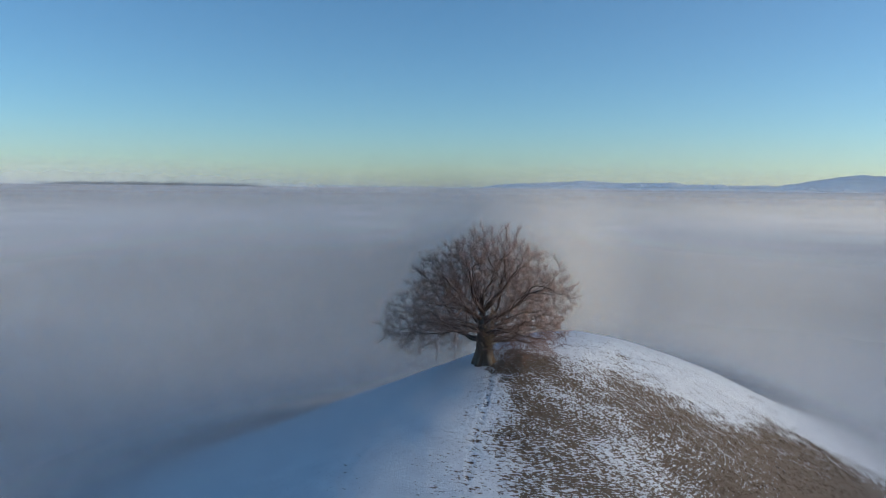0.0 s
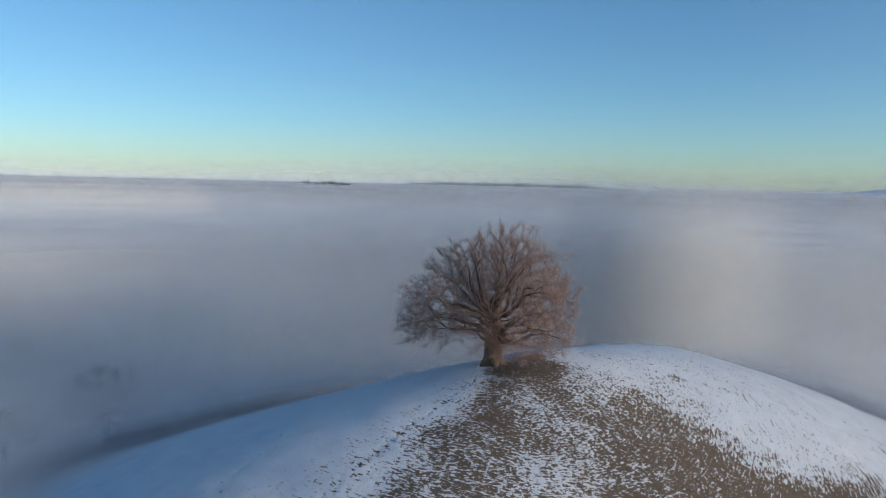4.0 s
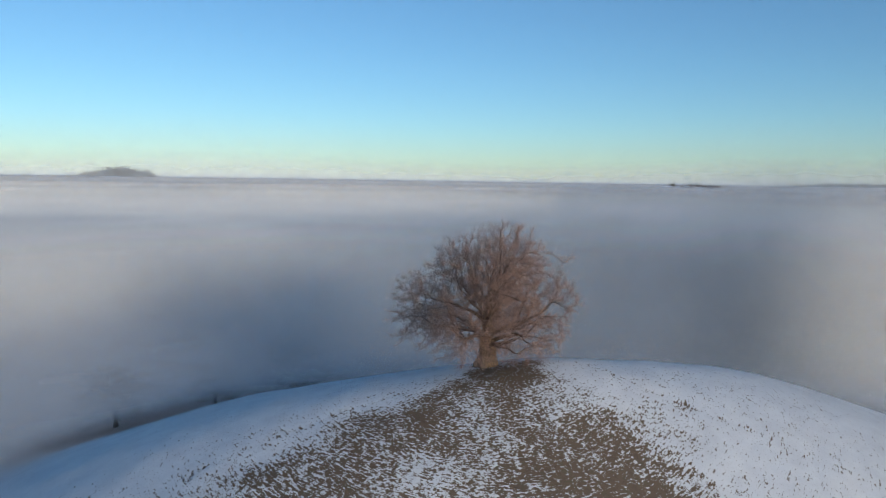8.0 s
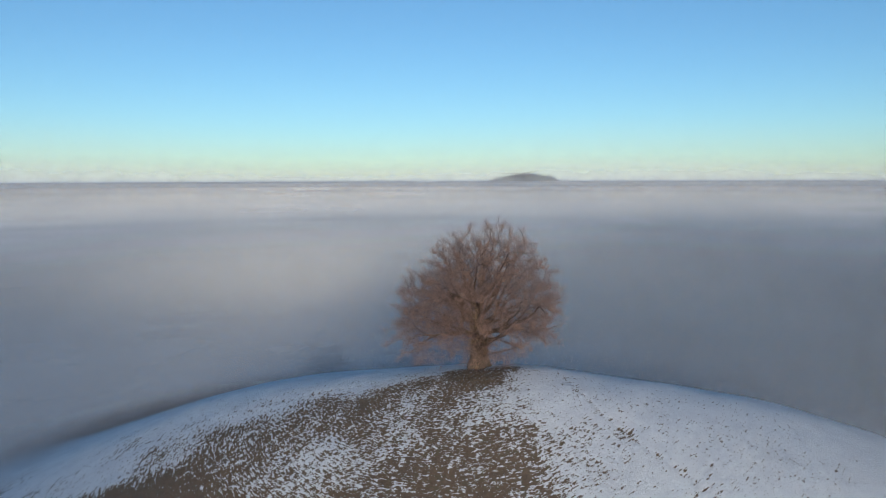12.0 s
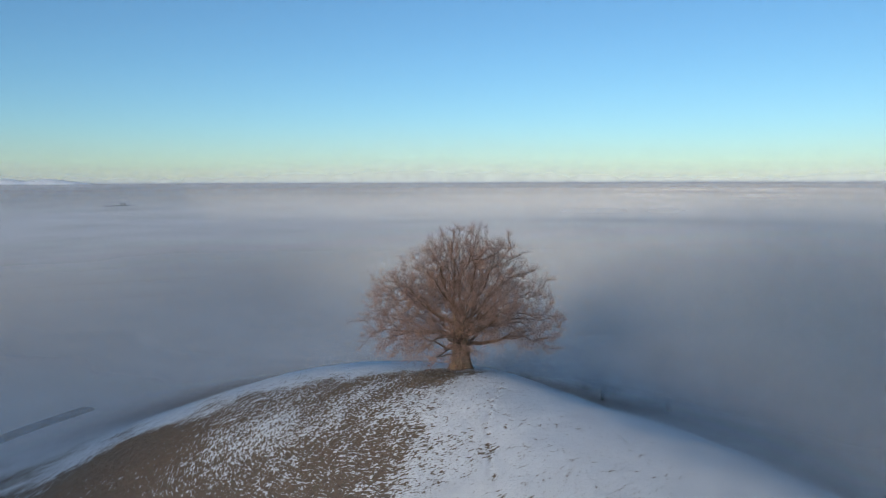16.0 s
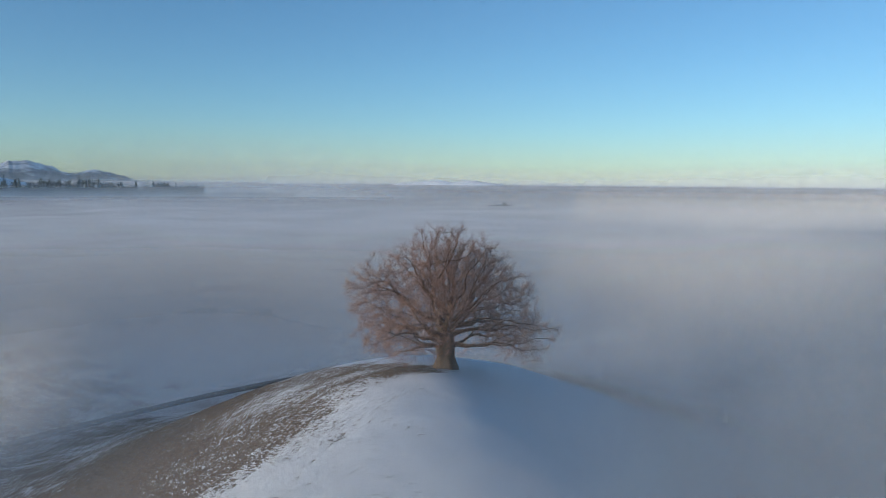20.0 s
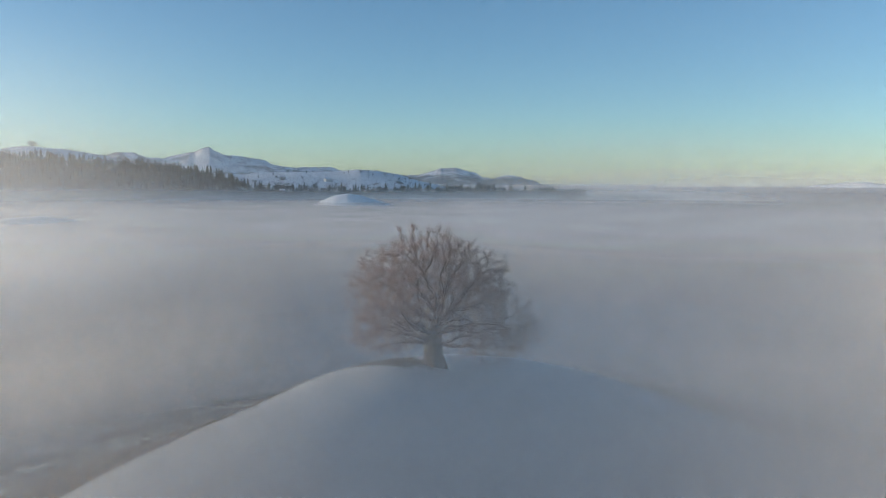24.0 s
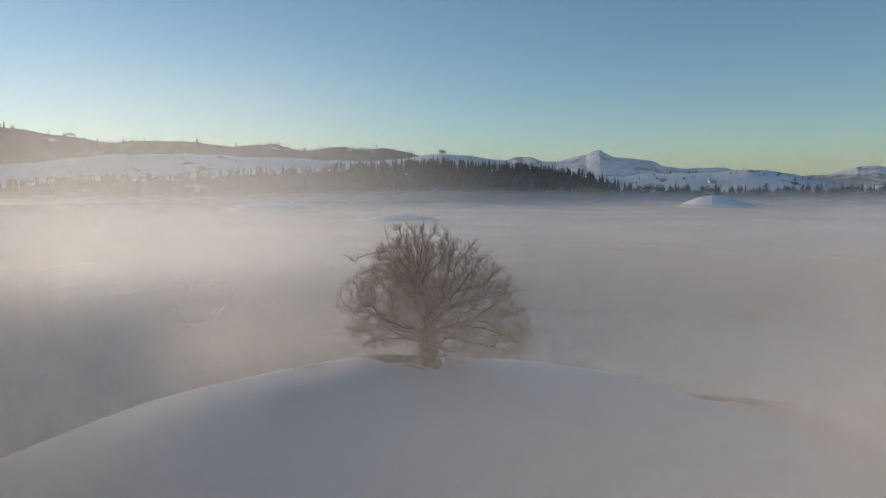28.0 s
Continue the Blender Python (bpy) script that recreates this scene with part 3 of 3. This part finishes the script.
def colonize(lobes, base, count, seed, step, reach, kill, clumps=0, rounds=140):
    """Space colonization: nodes and their parents, filling the lobes (centre, radii) from the limbs that stand."""
    rng = np.random.default_rng(seed)
    size = np.array([l[3] * l[4] * l[5] for l in lobes]) ** 0.75
    pick = rng.choice(len(lobes), count, p=size / size.sum())
    lobe = np.array(lobes)[pick]
    d = rng.normal(size=(count, 3))
    d /= np.linalg.norm(d, axis=1)[:, None]
    goal = lobe[:, :3] + lobe[:, 3:] * d * (rng.random(count) ** 0.32)[:, None]
    if clumps:
        goal[clumps:] = goal[rng.integers(0, clumps, count - clumps)] + rng.normal(size=(count - clumps, 3)) * 0.8
    goal = goal[goal[:, 2] > 1.2]
    nodes, parent = list(base[0]), list(base[1])
    pts = np.array(nodes)
    dist = np.linalg.norm(goal[:, None] - pts[None], axis=2)
    near, best = dist.argmin(1), dist.min(1)
    alive = np.ones(len(goal), bool)
    for _ in range(rounds):
        use = alive & (best < reach)
        if not use.any():
            break
        way = goal[use] - np.array(nodes)[near[use]]
        way /= np.linalg.norm(way, axis=1)[:, None]
        ids, inverse = np.unique(near[use], return_inverse=True)
        total = np.zeros((len(ids), 3))
        np.add.at(total, inverse, way)
        total += rng.normal(size=total.shape) * 0.3 * np.linalg.norm(total, axis=1)[:, None]
        total = unit(total) + (0, 0, 0.08)
        total = unit(total)
        base = len(nodes)
        fresh = np.array(nodes)[ids] + step * total
        nodes += list(fresh)
        parent += list(ids)
        dist = np.linalg.norm(goal[:, None] - fresh[None], axis=2)
        k = dist.argmin(1)
        closer = dist[np.arange(len(goal)), k] < best
        near = np.where(closer, base + k, near)
        best = np.minimum(best, dist.min(1))
        alive &= best > kill
    return np.array(nodes), np.array(parent)


def thickness(parent, tip, power):
    flow = np.zeros(len(parent))
    has = np.zeros(len(parent), bool)
    has[parent[parent >= 0]] = True
    flow[~has] = tip**power
    for k in range(len(parent) - 1, 0, -1):
        flow[parent[k]] += flow[k]
    return flow ** (1 / power)


def tube(points, radii, sides):
    """Rings along a line, as vertices and quads."""
    t = np.gradient(points, axis=0)
    t /= np.linalg.norm(t, axis=1)[:, None] + 1e-9
    ref = np.array([0.0, 0.0, 1.0]) if abs(t[:, 2]).mean() < 0.8 else np.array([1.0, 0.0, 0.0])
    u = np.cross(t, ref)
    u /= np.linalg.norm(u, axis=1)[:, None] + 1e-9
    w = np.cross(t, u)
    a = np.arange(sides) * 2 * np.pi / sides
    verts = points[:, None] + radii[:, None, None] * (np.cos(a)[None, :, None] * u[:, None] + np.sin(a)[None, :, None] * w[:, None])
    i, j = np.meshgrid(np.arange(len(points) - 1), np.arange(sides), indexing="ij")
    k = (j + 1) % sides
    faces = np.stack([i * sides + j, i * sides + k, (i + 1) * sides + k, (i + 1) * sides + j], -1).reshape(-1, 4)
    return verts.reshape(-1, 3), faces


def joined(pieces):
    verts, faces, base = [], [], 0
    for v, f in pieces:
        verts.append(v), faces.append(f + base)
        base += len(v)
    return np.concatenate(verts), np.concatenate(faces)


def spikes(root, way, length, radius, rng):
    """Three-sided tapering twigs, as vertices and triangles."""
    n = len(root)
    side = np.cross(way, rng.normal(size=(n, 3)))
    side /= np.linalg.norm(side, axis=1)[:, None] + 1e-9
    other = np.cross(way, side)
    ring = [root + radius[:, None] * (math.cos(a) * side + math.sin(a) * other) for a in (0, 2.1, 4.2)]
    verts = np.stack([*ring, root + way * length[:, None]], 1).reshape(-1, 3)
    k = np.arange(n)[:, None, None] * 4
    return verts, (k + np.array([[0, 1, 3], [1, 2, 3], [2, 0, 3]])).reshape(-1, 3)


def bare_tree(name, lobes, leader, count, seed, label, category, step=0.5, reach=9.0, kill=0.95, trunk_radius=0.95, twigs=7, twig_length=0.75, bark=None, branch=None, twig=None, droop=0.12, clumps=0, spray_below=0.06, twig_radius=0.012, limbs=0, forks=0):
    """A leafless tree: trunk, limbs, and the fine twigs of each limb."""
    rng = np.random.default_rng(seed + 1)
    base = skeleton(lobes, leader, seed, limbs, forks)
    pts, parent = colonize(lobes, base, count, seed, step, reach, kill, clumps)
    children = [[] for _ in parent]
    for k, p in enumerate(parent):
        if p >= 0:
            children[p].append(k)
    for _ in range(2):
        soft = pts.copy()
        for k in range(len(leader), len(pts)):
            if children[k]:
                soft[k] = 0.5 * pts[k] + 0.25 * pts[parent[k]] + 0.25 * pts[children[k]].mean(0)
        pts = soft
    rad = thickness(parent, 0.02, 1.75)
    rad = np.maximum(rad * trunk_radius / rad[min(3, len(leader) - 1)], 0.009)
    rad[: len(base[2])] = np.maximum(rad[: len(base[2])], base[2])
    main = set(range(len(leader)))
    limb_of = np.full(len(pts), -1)
    for k in range(len(leader), len(pts)):
        limb_of[k] = k if parent[k] in main else limb_of[parent[k]]
    centre_of = np.array([0, 0, 0.45 * pts[:, 2].max()])
    tree = new(name)
    tagged(tree, label, category)
    # the trunk with its flared foot
    tp = np.array(leader, float)
    tr = rad[: len(leader)].copy()
    tr = np.maximum(tr, tr[0] * 0.25)
    tr[: min(6, len(tr))] = np.maximum(tr[: min(6, len(tr))], trunk_radius * np.linspace(1.0, 0.86, min(6, len(tr))))
    flare = 1 + 0.55 * np.exp(-np.maximum(tp[:, 2], 0) / 0.55)
    fine = np.linspace(0, len(tp) - 1, (len(tp) - 1) * 5 + 1)
    fp = np.stack([np.interp(fine, np.arange(len(tp)), tp[:, c]) for c in range(3)], -1)
    fr = np.interp(fine, np.arange(len(tp)), tr * flare)
    v, f = tube(fp, fr, 20)
    lobe_angle = np.arctan2(v[:, 1], v[:, 0])
    low = np.exp(-np.maximum(v[:, 2], 0) / 0.7)
    push = 1 + (0.05 + 0.13 * low) * np.sin(5 * lobe_angle + 0.6 * v[:, 2]) + 0.05 * np.sin(11 * lobe_angle + 2 * v[:, 2])
    centre = np.repeat(fp, 20, axis=0)
    v = centre + (v - centre) * push[:, None]
    part_trunk = mesh_object("trunk", v, f, bark, tree)
    roots = sorted(set(limb_of[limb_of >= 0]), key=lambda k: -np.count_nonzero(limb_of == k))
    owner = {}
    for n, k in enumerate(roots):
        owner[k] = k if n < 16 else -2
    groups = {}
    for k in range(len(leader), len(pts)):
        groups.setdefault(owner[limb_of[k]], []).append(k)
    for key, members in groups.items():
        inside = set(members)
        pieces = []
        for k in members:
            p = parent[k]
            if p in inside and max(children[p], key=lambda c: rad[c]) == k:
                continue
            line = [p, k]
            while children[line[-1]]:
                line.append(max(children[line[-1]], key=lambda c: rad[c]))
            lr = rad[line]
            lr[0] = min(lr[1] * 1.1, rad[p])
            lr[-1] *= 0.5
            sides = 9 if lr[1] > 0.15 else 5 if lr[1] > 0.05 else 3
            pieces.append(tube(pts[line], lr, sides))
        v, f = joined(pieces)
        limb = mesh_object("limb", v, f, branch, tree)
        # sprays of fine twigs along the thin wood
        thin = np.array([k for k in members if rad[k] < spray_below])
        if not len(thin):
            continue
        own = np.repeat(unit(pts[thin] - pts[parent[thin]]), twigs, 0)
        root = np.repeat(pts[thin], twigs, 0) - own * rng.random((len(own), 1)) * step
        outward = unit((root - centre_of) * (1, 1, 0.6))
        low = (root[:, 2:] < 0.42 * pts[:, 2].max()) * rng.random((len(root), 1))
        way = unit(own * 0.55 + outward * 0.35 + rng.normal(size=root.shape) * 0.5 + (0, 0, 0.36) - low * (0, 0, droop * 4))
        length = twig_length * (0.5 + 0.9 * rng.random(len(root)))
        bend = unit(way + rng.normal(size=way.shape) * 0.16 + (0, 0, 0.16))
        half = root + way * (length * 0.5)[:, None]
        sets = [spikes(root, way, length * 0.62, np.full(len(root), twig_radius), rng), spikes(half, bend, length * 0.6, np.full(len(root), twig_radius * 0.7), rng)]
        for share in (0.2, 0.36, 0.5, 0.64, 0.78, 0.9):
            at = root + way * (length * min(share, 0.5))[:, None] + bend * (length * max(share - 0.5, 0))[:, None]
            turn = unit(bend * 0.75 + rng.normal(size=way.shape) * 0.5 + (0, 0, 0.1))
            side = length * (0.22 + 0.3 * rng.random(len(at))) * (1.15 - 0.6 * share)
            sets.append(spikes(at, turn, side, np.full(len(at), twig_radius * 0.62), rng))
            fork = unit(turn + rng.normal(size=way.shape) * 0.45)
            sets.append(spikes(at + turn * (side * 0.45)[:, None], fork, side * 0.6, np.full(len(at), twig_radius * 0.5), rng))
        v, f = joined(sets)
        mesh_object("twig_spray", v, f, twig, limb)
    return tree


LIME_LOBES = [
    (0.8, 1.2, 12.6, 5.1, 5.3, 4.8),
    (-1.6, -1.8, 11.6, 5.1, 4.9, 4.7),
    (3.6, -0.6, 11.4, 4.9, 4.9, 4.5),
    (-1.6, 3.4, 11.2, 4.9, 4.9, 4.7),
    (7.0, -3.4, 9.8, 4.7, 3.9, 3.2),
    (4.2, 4.6, 8.2, 4.8, 4.8, 5.7),
    (-3.4, 5.2, 8.2, 4.9, 4.8, 4.9),
    (-6.4, 7.2, 4.4, 4.2, 4.0, 3.2),
    (-8.8, -0.6, 4.4, 4.9, 5.1, 3.7),
    (-4.8, -5.8, 7.0, 4.8, 4.7, 4.7),
    (4.4, -6.0, 6.0, 4.9, 4.8, 4.9),
    (-5.6, -0.5, 10.0, 4.3, 5.1, 4.2),
    (6.4, 0.5, 4.8, 4.3, 5.5, 3.7),
]
LIME_LEADER = [(0, 0, -0.5), (0, 0, 0.4), (0.02, 0, 1.3), (0, 0.03, 2.2), (-0.02, 0.05, 3.0), (0, 0.08, 3.8), (-0.08, 0.05, 4.6), (-0.2, 0, 5.5), (-0.3, -0.05, 6.4), (-0.35, 0, 7.3), (-0.3, 0.1, 8.2)]
lime = bare_tree("lime_tree", LIME_LOBES, LIME_LEADER, 7600, 3, "huge old leafless lime tree with red-brown twigs on the hilltop", "tree", step=0.38, reach=6.0, kill=0.62, clumps=4200, limbs=2, forks=4, twigs=4, twig_length=0.9, twig_radius=0.009, spray_below=0.042, trunk_radius=1.02, bark=BARK, branch=BRANCH, twig=TWIG)


def trunk_shoots(tree):
    """Straw-coloured shoots that sprout in tufts from the old trunk."""
    rng = np.random.default_rng(61)
    mid = rng.choice(14, 900)
    tuft = np.random.default_rng(62).uniform((-1.7, 0.15), (0.5, 7.2), (14, 2))
    a, z = tuft[mid, 0] + rng.normal(size=900) * 0.22, np.clip(tuft[mid, 1] + rng.normal(size=900) * 0.35, 0.05, 7.6)
    r = 0.86 + 0.5 * np.exp(-z / 0.55)
    root = np.column_stack([r * np.cos(a), r * np.sin(a), z])
    way = unit(np.column_stack([np.cos(a), np.sin(a), 0.1 + 0 * a]) + rng.normal(size=root.shape) * 0.55 - (0, 0, 0.45))
    v, f = spikes(root, way, rng.uniform(0.4, 0.95, 900), np.full(900, 0.02), rng)
    tagged(mesh_object("epicormic_growth", v, f, STRAW, tree, False), "straw-coloured shoots sprouting from the trunk")


trunk_shoots(lime)


def place(tree, x, y, z, turn=0.0, size=1.0):
    tree.matrix_world = pose(x, y, z, 0, 0, turn) @ Matrix.Scale(size, 4)
    return tree


SMALL_LOBES = [(0, 0, 8.2, 5.6, 5.4, 4.4), (4.2, 0.5, 6.0, 4, 4, 3.6), (-4.2, 1.2, 6.2, 4.2, 4, 3.6), (0.4, -4.2, 5.8, 4, 3.8, 3.6)]
SMALL_LEADER = [(0, 0, -0.8), (0, 0, 0.5), (0.05, 0, 1.2), (0.1, 0.05, 2.0), (0.1, 0.1, 3.0), (0, 0.1, 4.2), (-0.1, 0, 5.4)]
valley_tree = bare_tree("fruit_tree", SMALL_LOBES, SMALL_LEADER, 1500, 11, "bare tree dimly seen through the fog below the hill", "tree", step=0.6, reach=8.0, kill=1.0, trunk_radius=0.42, twigs=3, twig_length=1.5, twig_radius=0.03, bark=BARK, branch=BRANCH, twig=GREY_TWIG)
place(valley_tree, -92.5, -29, float(hill(-92.5, -29)), 0, 1.0)
tagged(valley_tree, group="trees in the valley fog")
for px, py, turn, size in ((-87, 8.4, 70, 1.15), (-93, -8, 140, 0.75), (-104, 20, 200, 1.0)):
    copy_thing(valley_tree, pose(px, py, float(hill(px, py)), 0, 0, turn) @ Matrix.Scale(size, 4))


def height_on(ob, x, y):
    co = np.empty(len(ob.data.vertices) * 3, np.float32)
    ob.data.vertices.foreach_get("co", co)
    co = co.reshape(-1, 3)
    k = np.argsort(np.hypot(co[:, 0] - x, co[:, 1] - y))[:4]
    return float(co[k, 2].mean())


def conifer_piece(x, y, z, h, rng):
    """Ragged tiers of drooping boughs round a mast."""
    pieces = []
    tiers = 5
    for k in range(tiers):
        base, top = h * (0.1 + 0.17 * k), h * min(1.0, 0.36 + 0.18 * k)
        width = h * 0.19 * (1 - k / (tiers + 0.6)) * rng.uniform(0.85, 1.15)
        a = np.arange(7) * 2 * np.pi / 7 + rng.random()
        rim = np.column_stack([np.cos(a) * width * rng.uniform(0.7, 1.2, 7), np.sin(a) * width * rng.uniform(0.7, 1.2, 7), base + rng.uniform(-0.03, 0.03, 7) * h])
        v = np.vstack([rim, [[0, 0, top]]]) + (x, y, z)
        pieces.append((v, np.array([[i, (i + 1) % 7, 7] for i in range(7)])))
    return pieces


def fuzzy_piece(x, y, z, h, rng):
    """A bare broad crown: a fan of limbs and twigs on a stem."""
    n = 46
    way = unit(rng.normal(size=(n, 3)) * (1, 1, 0.7) + (0, 0, 0.75))
    root = np.array([0, 0, h * 0.3]) + np.abs(rng.normal(size=(n, 1))) * (0, 0, h * 0.12)
    limbs = spikes(root, way, h * rng.uniform(0.35, 0.62, n), np.full(n, h * 0.022), rng)
    stem = spikes(np.zeros((1, 3)), np.array([[0, 0, 1.0]]), np.array([h * 0.6]), np.array([h * 0.05]), rng)
    return [(v + (x, y, z), f) for v, f in (limbs, stem)]


def woods(name, ridge_object, az_range, far, spread, count, low, high, share, material, seed, label):
    rng = np.random.default_rng(seed)
    pieces = []
    for _ in range(count):
        a, r = math.radians(rng.uniform(*az_range)), far + rng.uniform(-spread, spread)
        x, y = r * math.cos(a), r * math.sin(a)
        z = height_on(ridge_object, x, y) - 1.5
        make = conifer_piece if rng.random() < share else fuzzy_piece
        pieces += make(x, y, z, rng.uniform(low, high), rng)
    v, f = joined(pieces)
    tagged(mesh_object(name, v, f, material, None, False), label, "forest", kind="stuff")


def by_name(name):
    return bpy.data.objects[name]


woods("forest", by_name("hill_forest"), (285, 303), 1300, 85, 900, 14, 28, 0.75, CONIFER, 41, "dense dark conifer forest above the fog")
woods("forest", by_name("hill_forest"), (257, 286), 1300, 90, 620, 11, 24, 0.45, CONIFER, 42, "mixed wood of conifers and bare trees")
woods("forest", by_name("hill_forest"), (303, 332), 1300, 90, 420, 13, 24, 0.6, CONIFER, 43, "mixed wood in the bright fog")
woods("copse", by_name("hill_snowfields"), (268, 300), 2250, 200, 170, 6, 15, 0.4, CONIFER, 44, "scattered hedges and copses on snowfields")
woods("copse", by_name("hill_wooded"), (299, 345), 2900, 160, 260, 14, 26, 0.7, CONIFER, 45, "wooded crest of the far hills")
woods("wood", by_name("hill_wood_island"), (127.0, 130.6), 2500, 22, 60, 9, 17, 0.25, GREY_TWIG, 46, "bare wood standing out of the fog sea")

lone = bare_tree("field_tree", SMALL_LOBES, SMALL_LEADER, 260, 13, "lone bare tree on the crest of a snowy hill", "tree", step=0.9, reach=9.0, kill=1.5, trunk_radius=0.5, twigs=3, twig_length=2.2, spray_below=0.3, twig_radius=0.06, bark=BARK, branch=BRANCH, twig=GREY_TWIG)
LX, LY = 2300 * math.cos(radians(298.1)), 2300 * math.sin(radians(298.1))
place(lone, LX, LY, height_on(by_name("hill_snowfields"), LX, LY) - 1.0, 0, 1.5)
copy_thing(lone, pose(LX - 12, LY + 6, height_on(by_name("hill_snowfields"), LX - 12, LY + 6) - 1.0, 0, 0, 80) @ Matrix.Scale(0.7, 4))

woods("wood", by_name("hill_island"), (169.6, 174.2), 3290, 20, 70, 9, 17, 0.5, GREY_TWIG, 47, "bare wood on a hilltop in the fog")
woods("wood", by_name("hill_low_woods"), (106, 123), 3385, 25, 150, 9, 17, 0.6, CONIFER, 48, "dark wood along a low hilltop in the fog")

WALLS = leafy("pale_render", (0.45, 0.44, 0.42), (0.55, 0.54, 0.51), 0.3)
ROOF = leafy("snowy_roof", (0.6, 0.63, 0.68), (0.8, 0.82, 0.85), 0.2)
PANE = leafy("dark_window", (0.03, 0.035, 0.045), (0.05, 0.055, 0.065), 0.5)


def box(lo, hi):
    (x0, y0, z0), (x1, y1, z1) = lo, hi
    v = np.array([(x, y, z) for z in (z0, z1) for y in (y0, y1) for x in (x0, x1)], float)
    return v, np.array([(0, 2, 3, 1), (4, 5, 7, 6), (0, 1, 5, 4), (2, 6, 7, 3), (0, 4, 6, 2), (1, 3, 7, 5)])


def house(width, depth, height, ridge_high, storeys, columns, label):
    """A far building: walls, snow-covered gable roof, windows."""
    root = tagged(new("house"), label, "house", "buildings on the snowy hill")
    mesh_object("wall", *box((-width / 2, -depth / 2, -6), (width / 2, depth / 2, height)), WALLS, root, False)
    w, d = width / 2 + 0.7, depth / 2 + 0.7
    v = np.array([(-w, -d, height), (w, -d, height), (w, d, height), (-w, d, height), (-w, 0, height + ridge_high), (w, 0, height + ridge_high)], float)
    v = np.vstack([v, v + (0, 0, 0.5)])
    quads = np.array([(0, 1, 5, 4), (3, 4, 5, 2), (6, 10, 11, 7), (9, 8, 11, 10), (0, 6, 7, 1), (2, 8, 9, 3), (0, 4, 10, 6), (4, 3, 9, 10), (1, 7, 11, 5), (5, 11, 8, 2)])
    mesh_object("roof", v, quads, ROOF, root, False)
    for side in (-1, 1):
        for row in range(storeys):
            for col in range(columns):
                x = -width / 2 + width * (col + 0.5) / columns
                z = 1.2 + row * height / storeys
                y = side * (depth / 2 + 0.05)
                mesh_object("window", *box((x - 0.8, y - 0.08, z), (x + 0.8, y + 0.08, z + 1.6)), PANE, root, False)
    return root


def on_hill(ob, hill_name, az, far, turn):
    x, y = far * math.cos(radians(az)), far * math.sin(radians(az))
    ob.matrix_world = pose(x, y, height_on(by_name(hill_name), x, y), 0, 0, turn)


on_hill(house(22, 14, 22, 5, 6, 5, "tall pale building on a snowy hillside"), "hill_snowfields", 290.6, 2170, 20)
on_hill(house(46, 14, 12, 4, 3, 9, "long pale building with a snowy roof"), "hill_snowfields", 289.2, 2160, 15)
on_hill(house(30, 13, 10, 5, 2, 6, "pale farmhouse with a snowy roof"), "hill_snowfields", 287.2, 2140, 25)
on_hill(house(18, 11, 7, 5, 2, 4, "small farmhouse with a snowy roof"), "hill_snowfields", 281.0, 2120, 10)
on_hill(house(20, 12, 7, 5, 2, 4, "small farmhouse with a snowy roof"), "hill_snowfields", 277.5, 2100, 40)

woods("copse", by_name("hill_copse_island"), (231.8, 234.6), 900, 14, 22, 4, 8, 0.3, GREY_TWIG, 49, "small dark copse in the fog")
